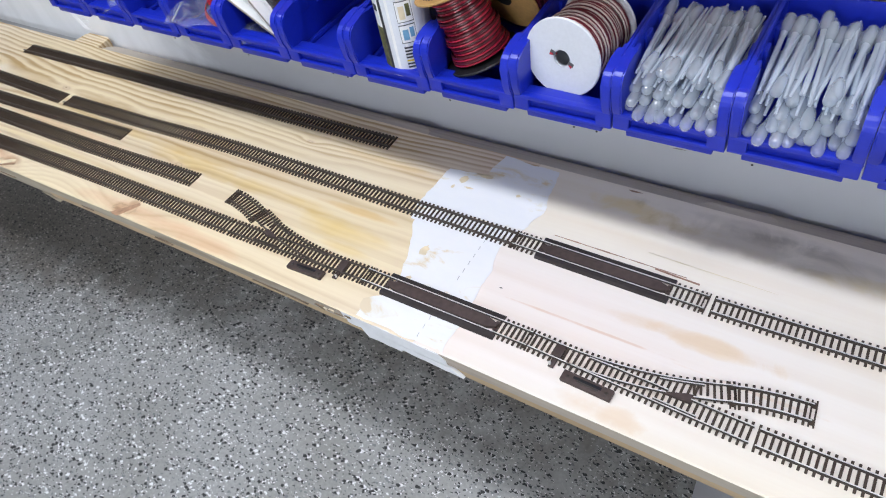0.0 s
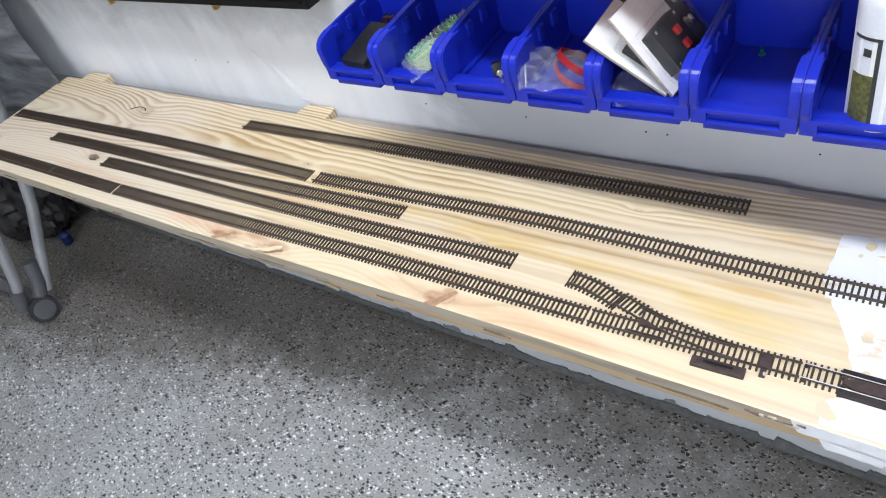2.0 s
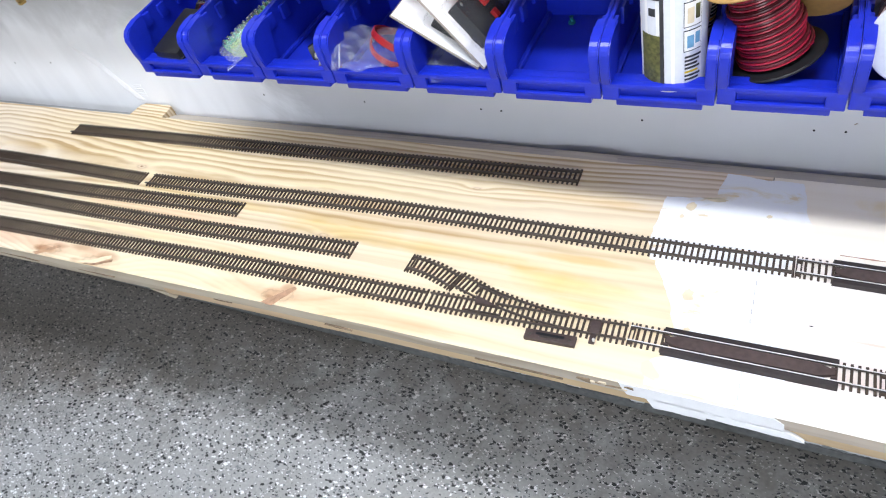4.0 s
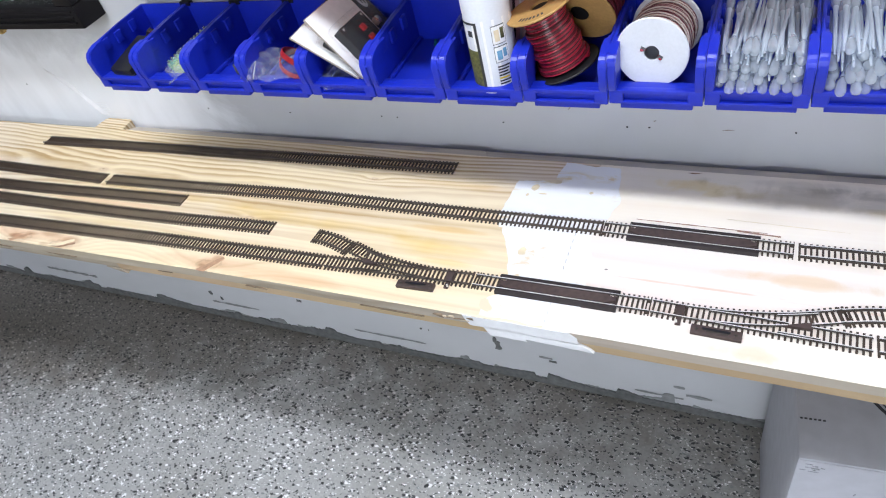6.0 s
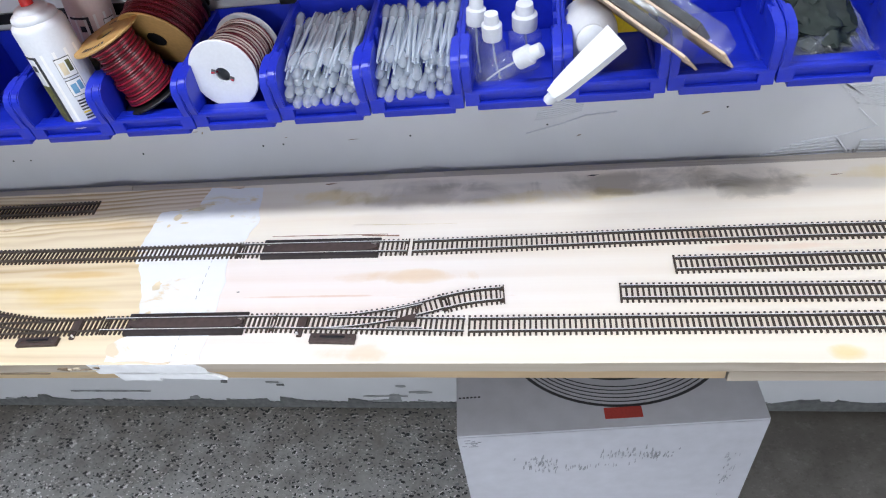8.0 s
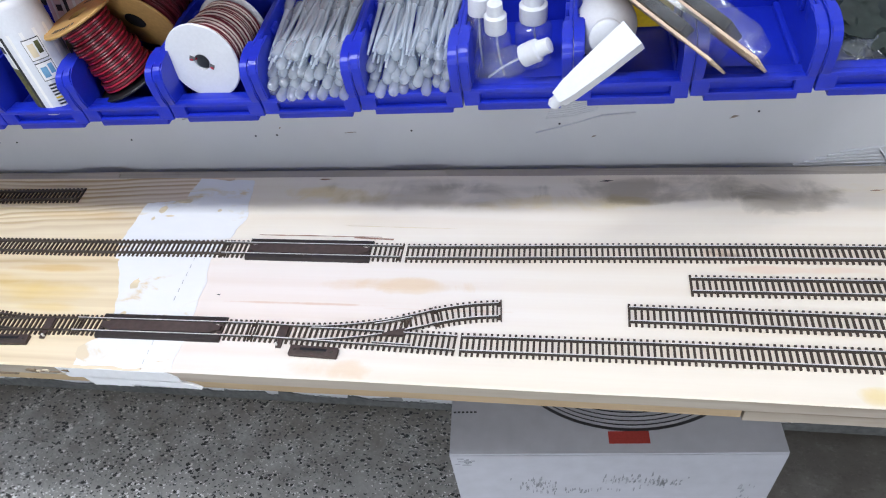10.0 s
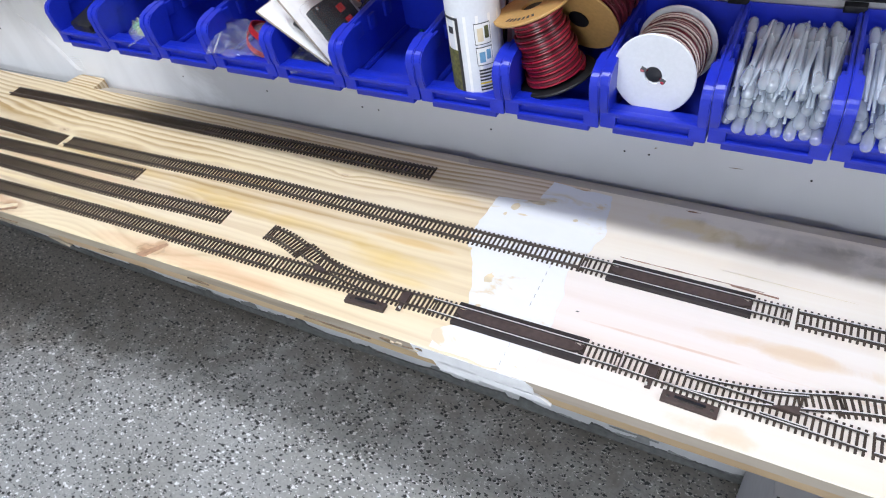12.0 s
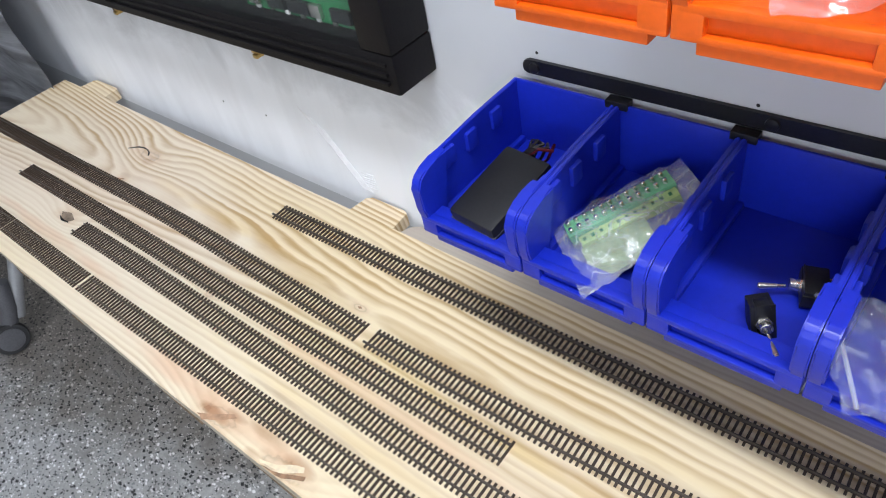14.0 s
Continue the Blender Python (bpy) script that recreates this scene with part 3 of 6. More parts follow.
def sweep(points, profile, closed=False):
    """Profile (side, up) pairs carried along a path of 3D points, upright."""
    bm = bmesh.new()
    pts = [Vector(p) for p in points]
    rows = []
    for i, p in enumerate(pts):
        d = (pts[min(i + 1, len(pts) - 1)] - pts[max(i - 1, 0)]).normalized()
        side = Vector((-d.y, d.x, 0)).normalized()
        rows.append([bm.verts.new(p + side * s + Vector((0, 0, u))) for s, u in profile])
    n = len(profile)
    for a, b in zip(rows, rows[1:]):
        for i in range(n):
            bm.faces.new((a[i], a[(i + 1) % n], b[(i + 1) % n], b[i]))
    bm.faces.new(rows[0][::-1])
    bm.faces.new(rows[-1])
    return bm


def tube(points, radius, n=8):
    """Round tube along a path."""
    bm = bmesh.new()
    pts = [Vector(p) for p in points]
    rows, side = [], None
    for i, p in enumerate(pts):
        d = (pts[min(i + 1, len(pts) - 1)] - pts[max(i - 1, 0)]).normalized()
        ref = side if side is not None else (Vector((0, 0, 1)) if abs(d.z) < 0.9 else Vector((1, 0, 0)))
        up = (ref - d * ref.dot(d)).normalized()
        side = up
        out = d.cross(up)
        rows.append([bm.verts.new(p + radius * (math.cos(2 * math.pi * k / n) * up + math.sin(2 * math.pi * k / n) * out)) for k in range(n)])
    for a, b in zip(rows, rows[1:]):
        for k in range(n):
            bm.faces.new((a[k], a[(k + 1) % n], b[(k + 1) % n], b[k]))
    bm.faces.new(rows[0][::-1])
    bm.faces.new(rows[-1])
    return bm


def prism(outline, axis_from, axis_to, axis="x"):
    """A flat outline pushed through along one axis."""
    bm = bmesh.new()
    put = {"x": lambda a, u, v: (a, u, v), "y": lambda a, u, v: (u, a, v), "z": lambda a, u, v: (u, v, a)}[axis]
    lo = [bm.verts.new(put(axis_from, u, v)) for u, v in outline]
    hi = [bm.verts.new(put(axis_to, u, v)) for u, v in outline]
    n = len(outline)
    for i in range(n):
        bm.faces.new((lo[i], lo[(i + 1) % n], hi[(i + 1) % n], hi[i]))
    bm.faces.new(lo[::-1])
    bm.faces.new(hi)
    return bm


def smooth_path(points, step):
    """Points at even steps on a smooth curve through the given (x, y) ones, with their headings."""
    p = [Vector((*q, 0)) for q in points]
    p = [2 * p[0] - p[1]] + p + [2 * p[-1] - p[-2]]
    dense = []
    for i in range(1, len(p) - 2):
        for k in range(60):
            t = k / 60
            a, b, c, d = p[i - 1], p[i], p[i + 1], p[i + 2]
            dense.append(0.5 * (2 * b + (c - a) * t + (2 * a - 5 * b + 4 * c - d) * t * t + (3 * b - a - 3 * c + d) * t ** 3))
    dense.append(p[-2])
    run = np.r_[0, np.cumsum([(b - a).length for a, b in zip(dense, dense[1:])])]
    at = np.arange(0, run[-1] + 1e-6, step)
    xs, ys = np.interp(at, run, [v.x for v in dense]), np.interp(at, run, [v.y for v in dense])
    out = [Vector((a, b, 0)) for a, b in zip(xs, ys)]
    heads = []
    for i in range(len(out)):
        d = out[min(i + 1, len(out) - 1)] - out[max(i - 1, 0)]
        heads.append(math.atan2(d.y, d.x))
    return out, heads


# ---- the room ----
def slab(name, label, category, size, mat):
    ob = part(name, box(*size), mat, None)
    return tagged(ob, label, category, kind="structure")


X0, X1, Y0, H = -5.2, 3.6, -4.7, 2.7
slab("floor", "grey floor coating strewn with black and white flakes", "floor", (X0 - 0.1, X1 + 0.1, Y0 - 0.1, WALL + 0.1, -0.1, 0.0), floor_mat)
slab("wall_north", "white painted wall with smeared filler and small holes", "wall", (X0 - 0.1, X1 + 0.1, WALL, WALL + 0.12, 0.0, H), wall_mat)
slab("wall_south", "plain white painted wall", "wall", (X0 - 0.1, X1 + 0.1, Y0 - 0.1, Y0, 0.0, H), white_paint)
slab("wall_west", "plain white painted wall", "wall", (X0 - 0.1, X0, Y0, WALL, 0.0, H), white_paint)
slab("wall_east", "plain white painted wall", "wall", (X1, X1 + 0.1, Y0, WALL, 0.0, H), white_paint)
slab("ceiling", "plain white ceiling", "ceiling", (X0 - 0.1, X1 + 0.1, Y0 - 0.1, WALL + 0.12, H, H + 0.1), white_paint)
# Lamps are unseen; those at x -1.9 and y -4.2 are added fill.
for lx, ly, watts in ((-0.36, -0.46, 31), (1.95, -0.55, 21), (-1.9, -0.60, 6), (0.3, -4.2, 104)):
    long = 0.4 if lx > 1 else 1.2
    fit = ceiling_lamp(lx, ly, long, 0.16, watts)
    part("housing", box(-long / 2 - 0.02, long / 2 + 0.02, -0.09, 0.09, -0.05, 0.08, bevel=0.008), white_paint, fit)

rng = random.Random(4)


def ragged(name, label, points, rough, z, thick, mat, axis="z", parent=None, category="patch", kind="structure"):
    """A thin smear with an uneven outline, laid on a floor (z) or a wall (y)."""
    outline = []
    n = len(points)
    for i in range(n):
        a, b = Vector(points[i]), Vector(points[(i + 1) % n])
        steps = max(2, int((b - a).length / 0.006))
        nrm = Vector((-(b - a).y, (b - a).x)).normalized()
        for k in range(steps):
            p = a.lerp(b, k / steps)
            w = noise.noise(Vector((p.x * 45, p.y * 45, z * 7))) + 0.5 * noise.noise(Vector((p.x * 140, p.y * 140, 3)))
            outline.append(p + nrm * rough * w)
    bm = prism([tuple(p) for p in outline], z, z + thick, axis)
    ob = part(name, bm, mat, parent)
    if parent is None:
        tagged(ob, label, category, kind=kind)
    return ob


# The wall's rough foot: a lip of old grey mortar along the floor.
mortar = plain("mortar", (0.145, 0.15, 0.15), 0.8, vary=0.35, grain=70, relief=0.6)
scuff = plain("scuff", (0.27, 0.28, 0.285), 0.75, vary=0.2, grain=80, relief=0.4)
def torn(i, base, tall, seed):
    """Height of a broken edge at step i: slow swells, sudden chips and a fine ragged rim."""
    slow = noise.noise(Vector((i * 0.035, seed, 2)))
    chip = noise.cell(Vector((i * 0.16 + 0.4 * noise.noise(Vector((i * 0.3, seed, 0))), seed, 4)))
    return max(0.0015, base + tall * max(0.0, slow + 0.15) * (0.45 + 0.75 * chip) + 0.004 * noise.noise(Vector((i * 0.8, seed, 7))))


def broken_band(label, base, tall, seed, thick, mat):
    rim = [(-2.6 + 0.005 * i, torn(i, base, tall, seed)) for i in range(1141)]
    ob = part("trim", prism([(-2.6, 0.0005), (3.1, 0.0005)] + rim[::-1], WALL - thick, WALL, "y"), mat, None)
    tagged(ob, label, "mortar", kind="structure")


broken_band("ragged grey mortar edge along the foot of the wall", 0.022, 0.040, 1.0, 0.0042, mortar)
broken_band("scraped grey paint low on the wall", 0.020, 0.050, 9.0, 0.0016, scuff)
for cx, cz, w, h in ((-1.1, 0.065, 0.16, 0.006), (-0.62, 0.062, 0.20, 0.005), (0.02, 0.045, 0.10, 0.005), (-0.33, 0.112, 0.016, 0.030), (-0.335, 0.132, 0.008, 0.018), (-0.22, 0.10, 0.03, 0.007), (-0.205, 0.088, 0.016, 0.005),
                     (0.10, 0.062, 0.05, 0.006), (0.06, 0.085, 0.022, 0.006), (-0.86, 0.14, 0.016, 0.008), (-1.14, 0.085, 0.006, 0.014), (-1.17, 0.10, 0.007, 0.012), (-0.52, 0.12, 0.004, 0.004), (-0.50, 0.12, 0.003, 0.003), (-1.75, 0.07, 0.22, 0.008)):
    dark = h > 0.025 or w < 0.017
    ragged("scuff_mark", "dark scuff on the lower wall", [(cx - w / 2, cz - h / 2), (cx + w / 2, cz - h / 2), (cx + w / 2, cz + h / 2), (cx - w / 2, cz + h / 2)], min(w, h) * 0.55, WALL - 0.0022, 0.0006 if not dark else 0.0021, mortar if dark else scuff, "y", category="scuff")

# Nail holes and trowel ridges in the wall.
hole_mesh = finish("wall_hole", lathe([(0.0015, 0.0), (0.0011, 0.0006)], 10), black_plastic)
for hx, hz in ((0.189, 0.0454), (-0.03, 0.0414), (0.0013, 0.0423), (-0.2205, 0.0385), (-0.4391, 0.0379), (-0.4093, 0.0375), (-0.6294, 0.0361), (-0.8216, 0.0358),
               (0.379, 0.0516), (0.41, 0.0559), (0.609, 0.0639), (-0.821, 0.2765), (-0.632, 0.2740), (-1.31, 0.075), (-1.42, 0.07)):
    ob = new("wall_hole", hole_mesh)
    ob.matrix_basis = pose(hx, WALL, S + hz, 90, 0, 0)
    tagged(ob, "small dark nail hole in the white wall", "nail hole", "nail holes", "structure")
fleck_brown = plain("fleck_brown", (0.24, 0.19, 0.15), 0.8, vary=0.3)
for fx, fz, w, h in ((-0.1225, 0.0725, 0.010, 0.0022), (-0.113, 0.0695, 0.004, 0.004), (0.0091, 0.0542, 0.004, 0.0016), (0.583, 0.0569, 0.010, 0.003), (0.4215, 0.0313, 0.006, 0.0016), (0.106, 0.0445, 0.016, 0.0010)):
    ragged("wall_fleck", "small brown fleck on the white wall", [(fx - w / 2, S + fz - h * 0.7), (fx, S + fz - h * 0.2), (fx + w / 2, S + fz + h / 2), (fx - w * 0.1, S + fz + h * 0.6)], h * 0.3, WALL - 0.0006, 0.0005, fleck_brown, "y", category="fleck")
ridge_paint = plain("ridge_paint", (0.61, 0.622, 0.65), 0.6, vary=0.06)


def ridge(points, r, mat=None):
    pts = [(x, WALL - 0.0002, S + z) for x, z in points]
    ob = part("trowel_ridge", tube(pts, r, 6), mat or ridge_paint, None)
    tagged(ob, "thin ridge of dried filler on the wall", "filler ridge", "trowel ridges", "structure")


for k in range(6):
    ridge([(0.652 + 0.012 * k, -0.024 + 0.005 * k), (0.70 + 0.006 * k, -0.022 + 0.0052 * k), (0.772 - 0.004 * k, -0.020 + 0.0056 * k), (0.780 - 0.004 * k, -0.027 + 0.005 * k)], 0.0019)
    ridge([(0.786, -0.026 + 0.005 * k), (0.86, -0.028 + 0.0054 * k), (0.97, -0.030 + 0.006 * k)], 0.0019)
for k in range(16):
    ridge([(0.692 + 0.006 * k, -0.034), (0.692 + 0.006 * k, -0.028 + 0.0009 * k)], 0.0013)
for k in range(12):
    ridge([(0.722 + 0.004 * k, 0.105 - 0.0042 * k), (0.752 + 0.004 * k, 0.084 - 0.0030 * k), (0.80 + 0.004 * k, 0.088 - 0.0024 * k)], 0.0014)
ridge([(0.77, 0.05), (0.785, 0.035), (0.80, 0.022), (0.768, 0.012), (0.745, 0.004)], 0.0014)
ridge([(0.35, 0.038), (0.40, 0.052), (0.43, 0.063), (0.47, 0.066)], 0.0018)
for k in range(11):
    ridge([(0.362 + 0.0012 * k, 0.060 + 0.0034 * k), (0.392 + 0.0012 * k, 0.063 + 0.0034 * k), (0.424 + 0.001 * k, 0.072 + 0.0030 * k)], 0.0006)
for k in range(5):
    ridge([(-1.22 + 0.01 * k, 0.115 - 0.006 * k), (-1.17 + 0.008 * k, 0.06 - 0.006 * k), (-1.13 + 0.004 * k, 0.005)], 0.0011, filler)
for k in range(7):
    ridge([(-1.125, 0.012 + 0.004 * k), (-1.10, 0.014 + 0.004 * k)], 0.0007, filler)


# ---- the shelf ----
FRONT, BACK, LEFT_END, RIGHT_END, SEAM = -0.159, 0.152, -1.965, 1.35, -0.062
shelf = tagged(thing("shelf", "long pine plank shelf with a white filled joint and layered front edge", "shelf"), kind="structure")


def front_swell(x):
    """How far the planks' front edge stands out before FRONT along the shelf."""
    return float(np.interp(x, [-1.97, -1.1, -0.7, -0.4, 0.0], [0.018, 0.014, 0.006, 0.002, 0.0]))


def plank(x0, x1, y0, y1, z0, z1, wave=0.0008):
    """A sawn board with eased, slightly wavy long edges."""
    bm = bmesh.new()
    e = 0.0016
    prof = [(y0 + e, z0), (y0, z0 + e), (y0, z1 - e), (y0 + e, z1), (y1 - e, z1), (y1, z1 - e), (y1, z0 + e), (y1 - e, z0)]
    rows = []
    n = max(2, int((x1 - x0) / 0.03))
    for i in range(n + 1):
        x = x0 + (x1 - x0) * i / n
        rows.append([bm.verts.new((x, y - (front_swell(x) if y < 0 else 0.0) + wave * noise.noise(Vector((x * 9, y * 30, z * 30))), z)) for y, z in prof])
    for a, b in zip(rows, rows[1:]):
        for k in range(8):
            bm.faces.new((a[k], a[(k + 1) % 8], b[(k + 1) % 8], b[k]))
    bm.faces.new(rows[0][::-1])
    bm.faces.new(rows[-1])
    return bm


T = 0.019
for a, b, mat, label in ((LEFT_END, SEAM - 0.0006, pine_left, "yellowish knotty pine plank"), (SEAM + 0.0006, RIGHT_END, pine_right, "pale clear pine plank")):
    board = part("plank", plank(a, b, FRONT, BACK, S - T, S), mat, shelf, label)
    # Front faces take grey pine, its colour lowered against the far lamp's strong light.
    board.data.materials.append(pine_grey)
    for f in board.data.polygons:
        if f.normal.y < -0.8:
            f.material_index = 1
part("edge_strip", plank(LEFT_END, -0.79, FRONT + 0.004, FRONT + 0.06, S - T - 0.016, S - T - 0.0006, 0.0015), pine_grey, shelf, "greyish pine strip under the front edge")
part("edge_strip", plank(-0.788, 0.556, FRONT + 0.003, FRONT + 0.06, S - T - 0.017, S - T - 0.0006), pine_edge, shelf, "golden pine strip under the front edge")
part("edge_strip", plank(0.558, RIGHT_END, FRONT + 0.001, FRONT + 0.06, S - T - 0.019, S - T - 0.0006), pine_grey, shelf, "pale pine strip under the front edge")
torn_dark = plain("torn_dark", (0.20, 0.145, 0.095), 0.8, vary=0.4)
torn_pale = plain("torn_pale", (0.66, 0.56, 0.42), 0.75, vary=0.25, grain=140)
for i in range(9):
    cx = -1.9 + 0.2 * i + rng.uniform(-0.03, 0.03)
    w, up = rng.uniform(0.012, 0.055), rng.uniform(-0.0035, 0.0030)
    yf = FRONT - front_swell(cx) - 0.0012
    z0 = S - T + up
    ragged("torn_fibre", "", [(cx - w, z0), (cx - w * 0.2, z0 - 0.0007), (cx + w, z0 + rng.uniform(-0.0012, 0.0012)), (cx + w * 0.3, z0 + 0.0007), (cx - w * 0.5, z0 + 0.0006)], 0.0006, yf, 0.0022, torn_dark, "y", parent=shelf)
for i in range(7):
    cx = -0.205 + 0.008 * i + rng.uniform(-0.003, 0.003)
    z0 = S - 0.010 + rng.uniform(-0.006, 0.006)
    w = rng.uniform(0.003, 0.008)
    ragged("torn_fibre", "", [(cx - w, z0), (cx + w, z0 - rng.uniform(-0.004, 0.006)), (cx + w * 0.8, z0 + 0.0016), (cx - w * 0.6, z0 + 0.0012)], 0.0010, FRONT - front_swell(cx) - 0.0016, 0.0026, (torn_dark, torn_pale)[i % 2], "y", parent=shelf)
part("edge_splinter", prism([(-0.82, S - 0.034), (-0.79, S - 0.041), (-0.776, S - 0.043), (-0.788, S - 0.032)], FRONT - 0.006, FRONT + 0.012, "y"), pine_grey, shelf)
for tx0, tx1, ty, mat in ((-1.895, -1.80, WALL - 0.006, pine_left), (-1.122, -1.042, WALL - 0.004, pine_left), (-0.333, -0.243, 0.1645, pine_wane), (0.145, 0.236, 0.1625, pine_wane)):
    tab = [(tx0, BACK - 0.001), (tx1, BACK - 0.001), (tx1 - 0.003, ty - 0.003), (tx1 - 0.010, ty), (tx0 + 0.012, ty - 0.001), (tx0 + 0.004, ty - 0.006)]
    part("tab", prism(tab, S - T, S + (0.0006 if mat is pine_left else -0.0008), "z"), mat, shelf, "tongue of the plank that reaches the wall")
for bx in (-1.5, -0.75, 0.02, 0.85):
    part("cleat", box(bx - 0.019, bx + 0.019, FRONT + 0.07, BACK - 0.006, S - T - 0.07, S - T - 0.0006, bevel=0.002), pine_grey, shelf, "pine cleat that carries the shelf")
wane = prism([(BACK - 0.0005, S - 0.001), (BACK + 0.012, S - 0.005), (BACK + 0.025, S - 0.012), (WALL - 0.0005, S - 0.0215), (WALL - 0.0005, S - 0.028), (BACK - 0.0005, S - 0.018)], -1.03, RIGHT_END, "x")
part("waney_edge", wane, pine_wane, shelf, "rough grey brown waney edge along the wall")
# Filler over the joint between the planks.
grey_line = plain("grey_line", (0.22, 0.20, 0.19), 0.7, vary=0.3)
ragged("filler", "", [(-0.178, 0.028), (-0.172, 0.098), (-0.118, 0.104), (-0.112, 0.149), (-0.03, 0.144), (-0.018, 0.07), (-0.03, 0.03)], 0.0035, S + 0.0002, 0.0004, rubbed, parent=shelf)
ragged("filler", "", [(-0.165, 0.0), (-0.10, 0.004), (-0.04, 0.002), (-0.03, -0.06), (-0.025, -0.157), (-0.145, -0.157), (-0.15, -0.135), (-0.128, -0.115), (-0.13, -0.08)], 0.004, S + 0.0002, 0.0004, rubbed, parent=shelf)
ragged("filler", "", [(-0.17, 0.0), (-0.18, 0.028), (-0.03, 0.03), (-0.04, 0.0)], 0.002, S + 0.00025, 0.0004, rubbed, parent=shelf)
for pts in ([(-0.168, S - 0.002), (-0.030, S - 0.002), (-0.022, S - 0.010), (-0.020, S - T - 0.001), (-0.160, S - T - 0.001)],
            [(-0.142, S - T), (-0.088, S - T), (-0.086, S - 0.0345), (-0.134, S - 0.0350)],
            [(-0.088, S - T - 0.002), (-0.024, S - T - 0.002), (-0.012, S - 0.026), (-0.002, S - 0.0325), (-0.034, S - 0.0320), (-0.086, S - 0.0300)]):
    ragged("filler", "", pts, 0.0018, FRONT - 0.0012, 0.0050, filler, "y", parent=shelf)
dash_grey = plain("dash_grey", (0.50, 0.49, 0.49), 0.7, vary=0.3)
for i in range(9):
    y0 = 0.004 - 0.0125 * i - (0.05 if i > 5 else 0.0)
    ragged("pencil_dash", "", [(-0.0630, y0), (-0.0622, y0), (-0.0616, y0 - 0.006), (-0.0624, y0 - 0.006)], 0.0003, S + 0.0008, 0.0002, dash_grey, parent=shelf)
pale_stain = plain("pale_stain", (0.78, 0.66, 0.45), 0.6, vary=0.2, grain=60)
rust_line = plain("rust_line", (0.36, 0.20, 0.14), 0.7, vary=0.3)
for sx, sy, w, h in ((-0.118, 0.103, 0.020, 0.006), (-0.142, 0.088, 0.006, 0.009), (-0.150, 0.070, 0.004, 0.005), (-0.128, 0.075, 0.010, 0.003), (-0.100, 0.112, 0.008, 0.003), (-0.060, 0.085, 0.004, 0.003), (-0.125, -0.04, 0.008, 0.012), (-0.118, -0.085, 0.005, 0.004)):
    ragged("stain", "", [(sx - w * 0.8, sy - h * 0.3), (sx - w * 0.2, sy - h * 0.8), (sx + w * 0.5, sy - h * 0.5), (sx + w * 0.7, sy + h * 0.2), (sx + w * 0.1, sy + h * 0.8), (sx - w * 0.5, sy + h * 0.4)], h * 0.6, S + 0.0009, 0.0002, pale_stain, parent=shelf)
ragged("stain", "", [(0.13, -0.028), (0.20, -0.022), (0.30, -0.030), (0.20, -0.038)], 0.003, S + 0.0001, 0.0002, pine_right, parent=shelf)
ragged("pencil_line", "", [(0.01, 0.0425), (0.17, 0.0405), (0.17, 0.0415), (0.01, 0.0437)], 0.0006, S + 0.0001, 0.0002, rust_line, parent=shelf)
ragged("pencil_line", "", [(0.135, 0.0385), (0.185, 0.036), (0.185, 0.0385), (0.135, 0.041)], 0.001, S + 0.0003, 0.0002, rust_line, parent=shelf)
knot_scar = plain("knot_scar", (0.40, 0.23, 0.13), 0.65, vary=0.45, grain=120)
knot_rust = plain("knot_rust", (0.46, 0.27, 0.16), 0.65, vary=0.4, grain=110)
knot_grey = plain("knot_grey", (0.27, 0.20, 0.145), 0.65, vary=0.5, grain=110)
raw_wood = plain("raw_wood", (0.86, 0.72, 0.50), 0.7, vary=0.18, grain=140, relief=0.6)
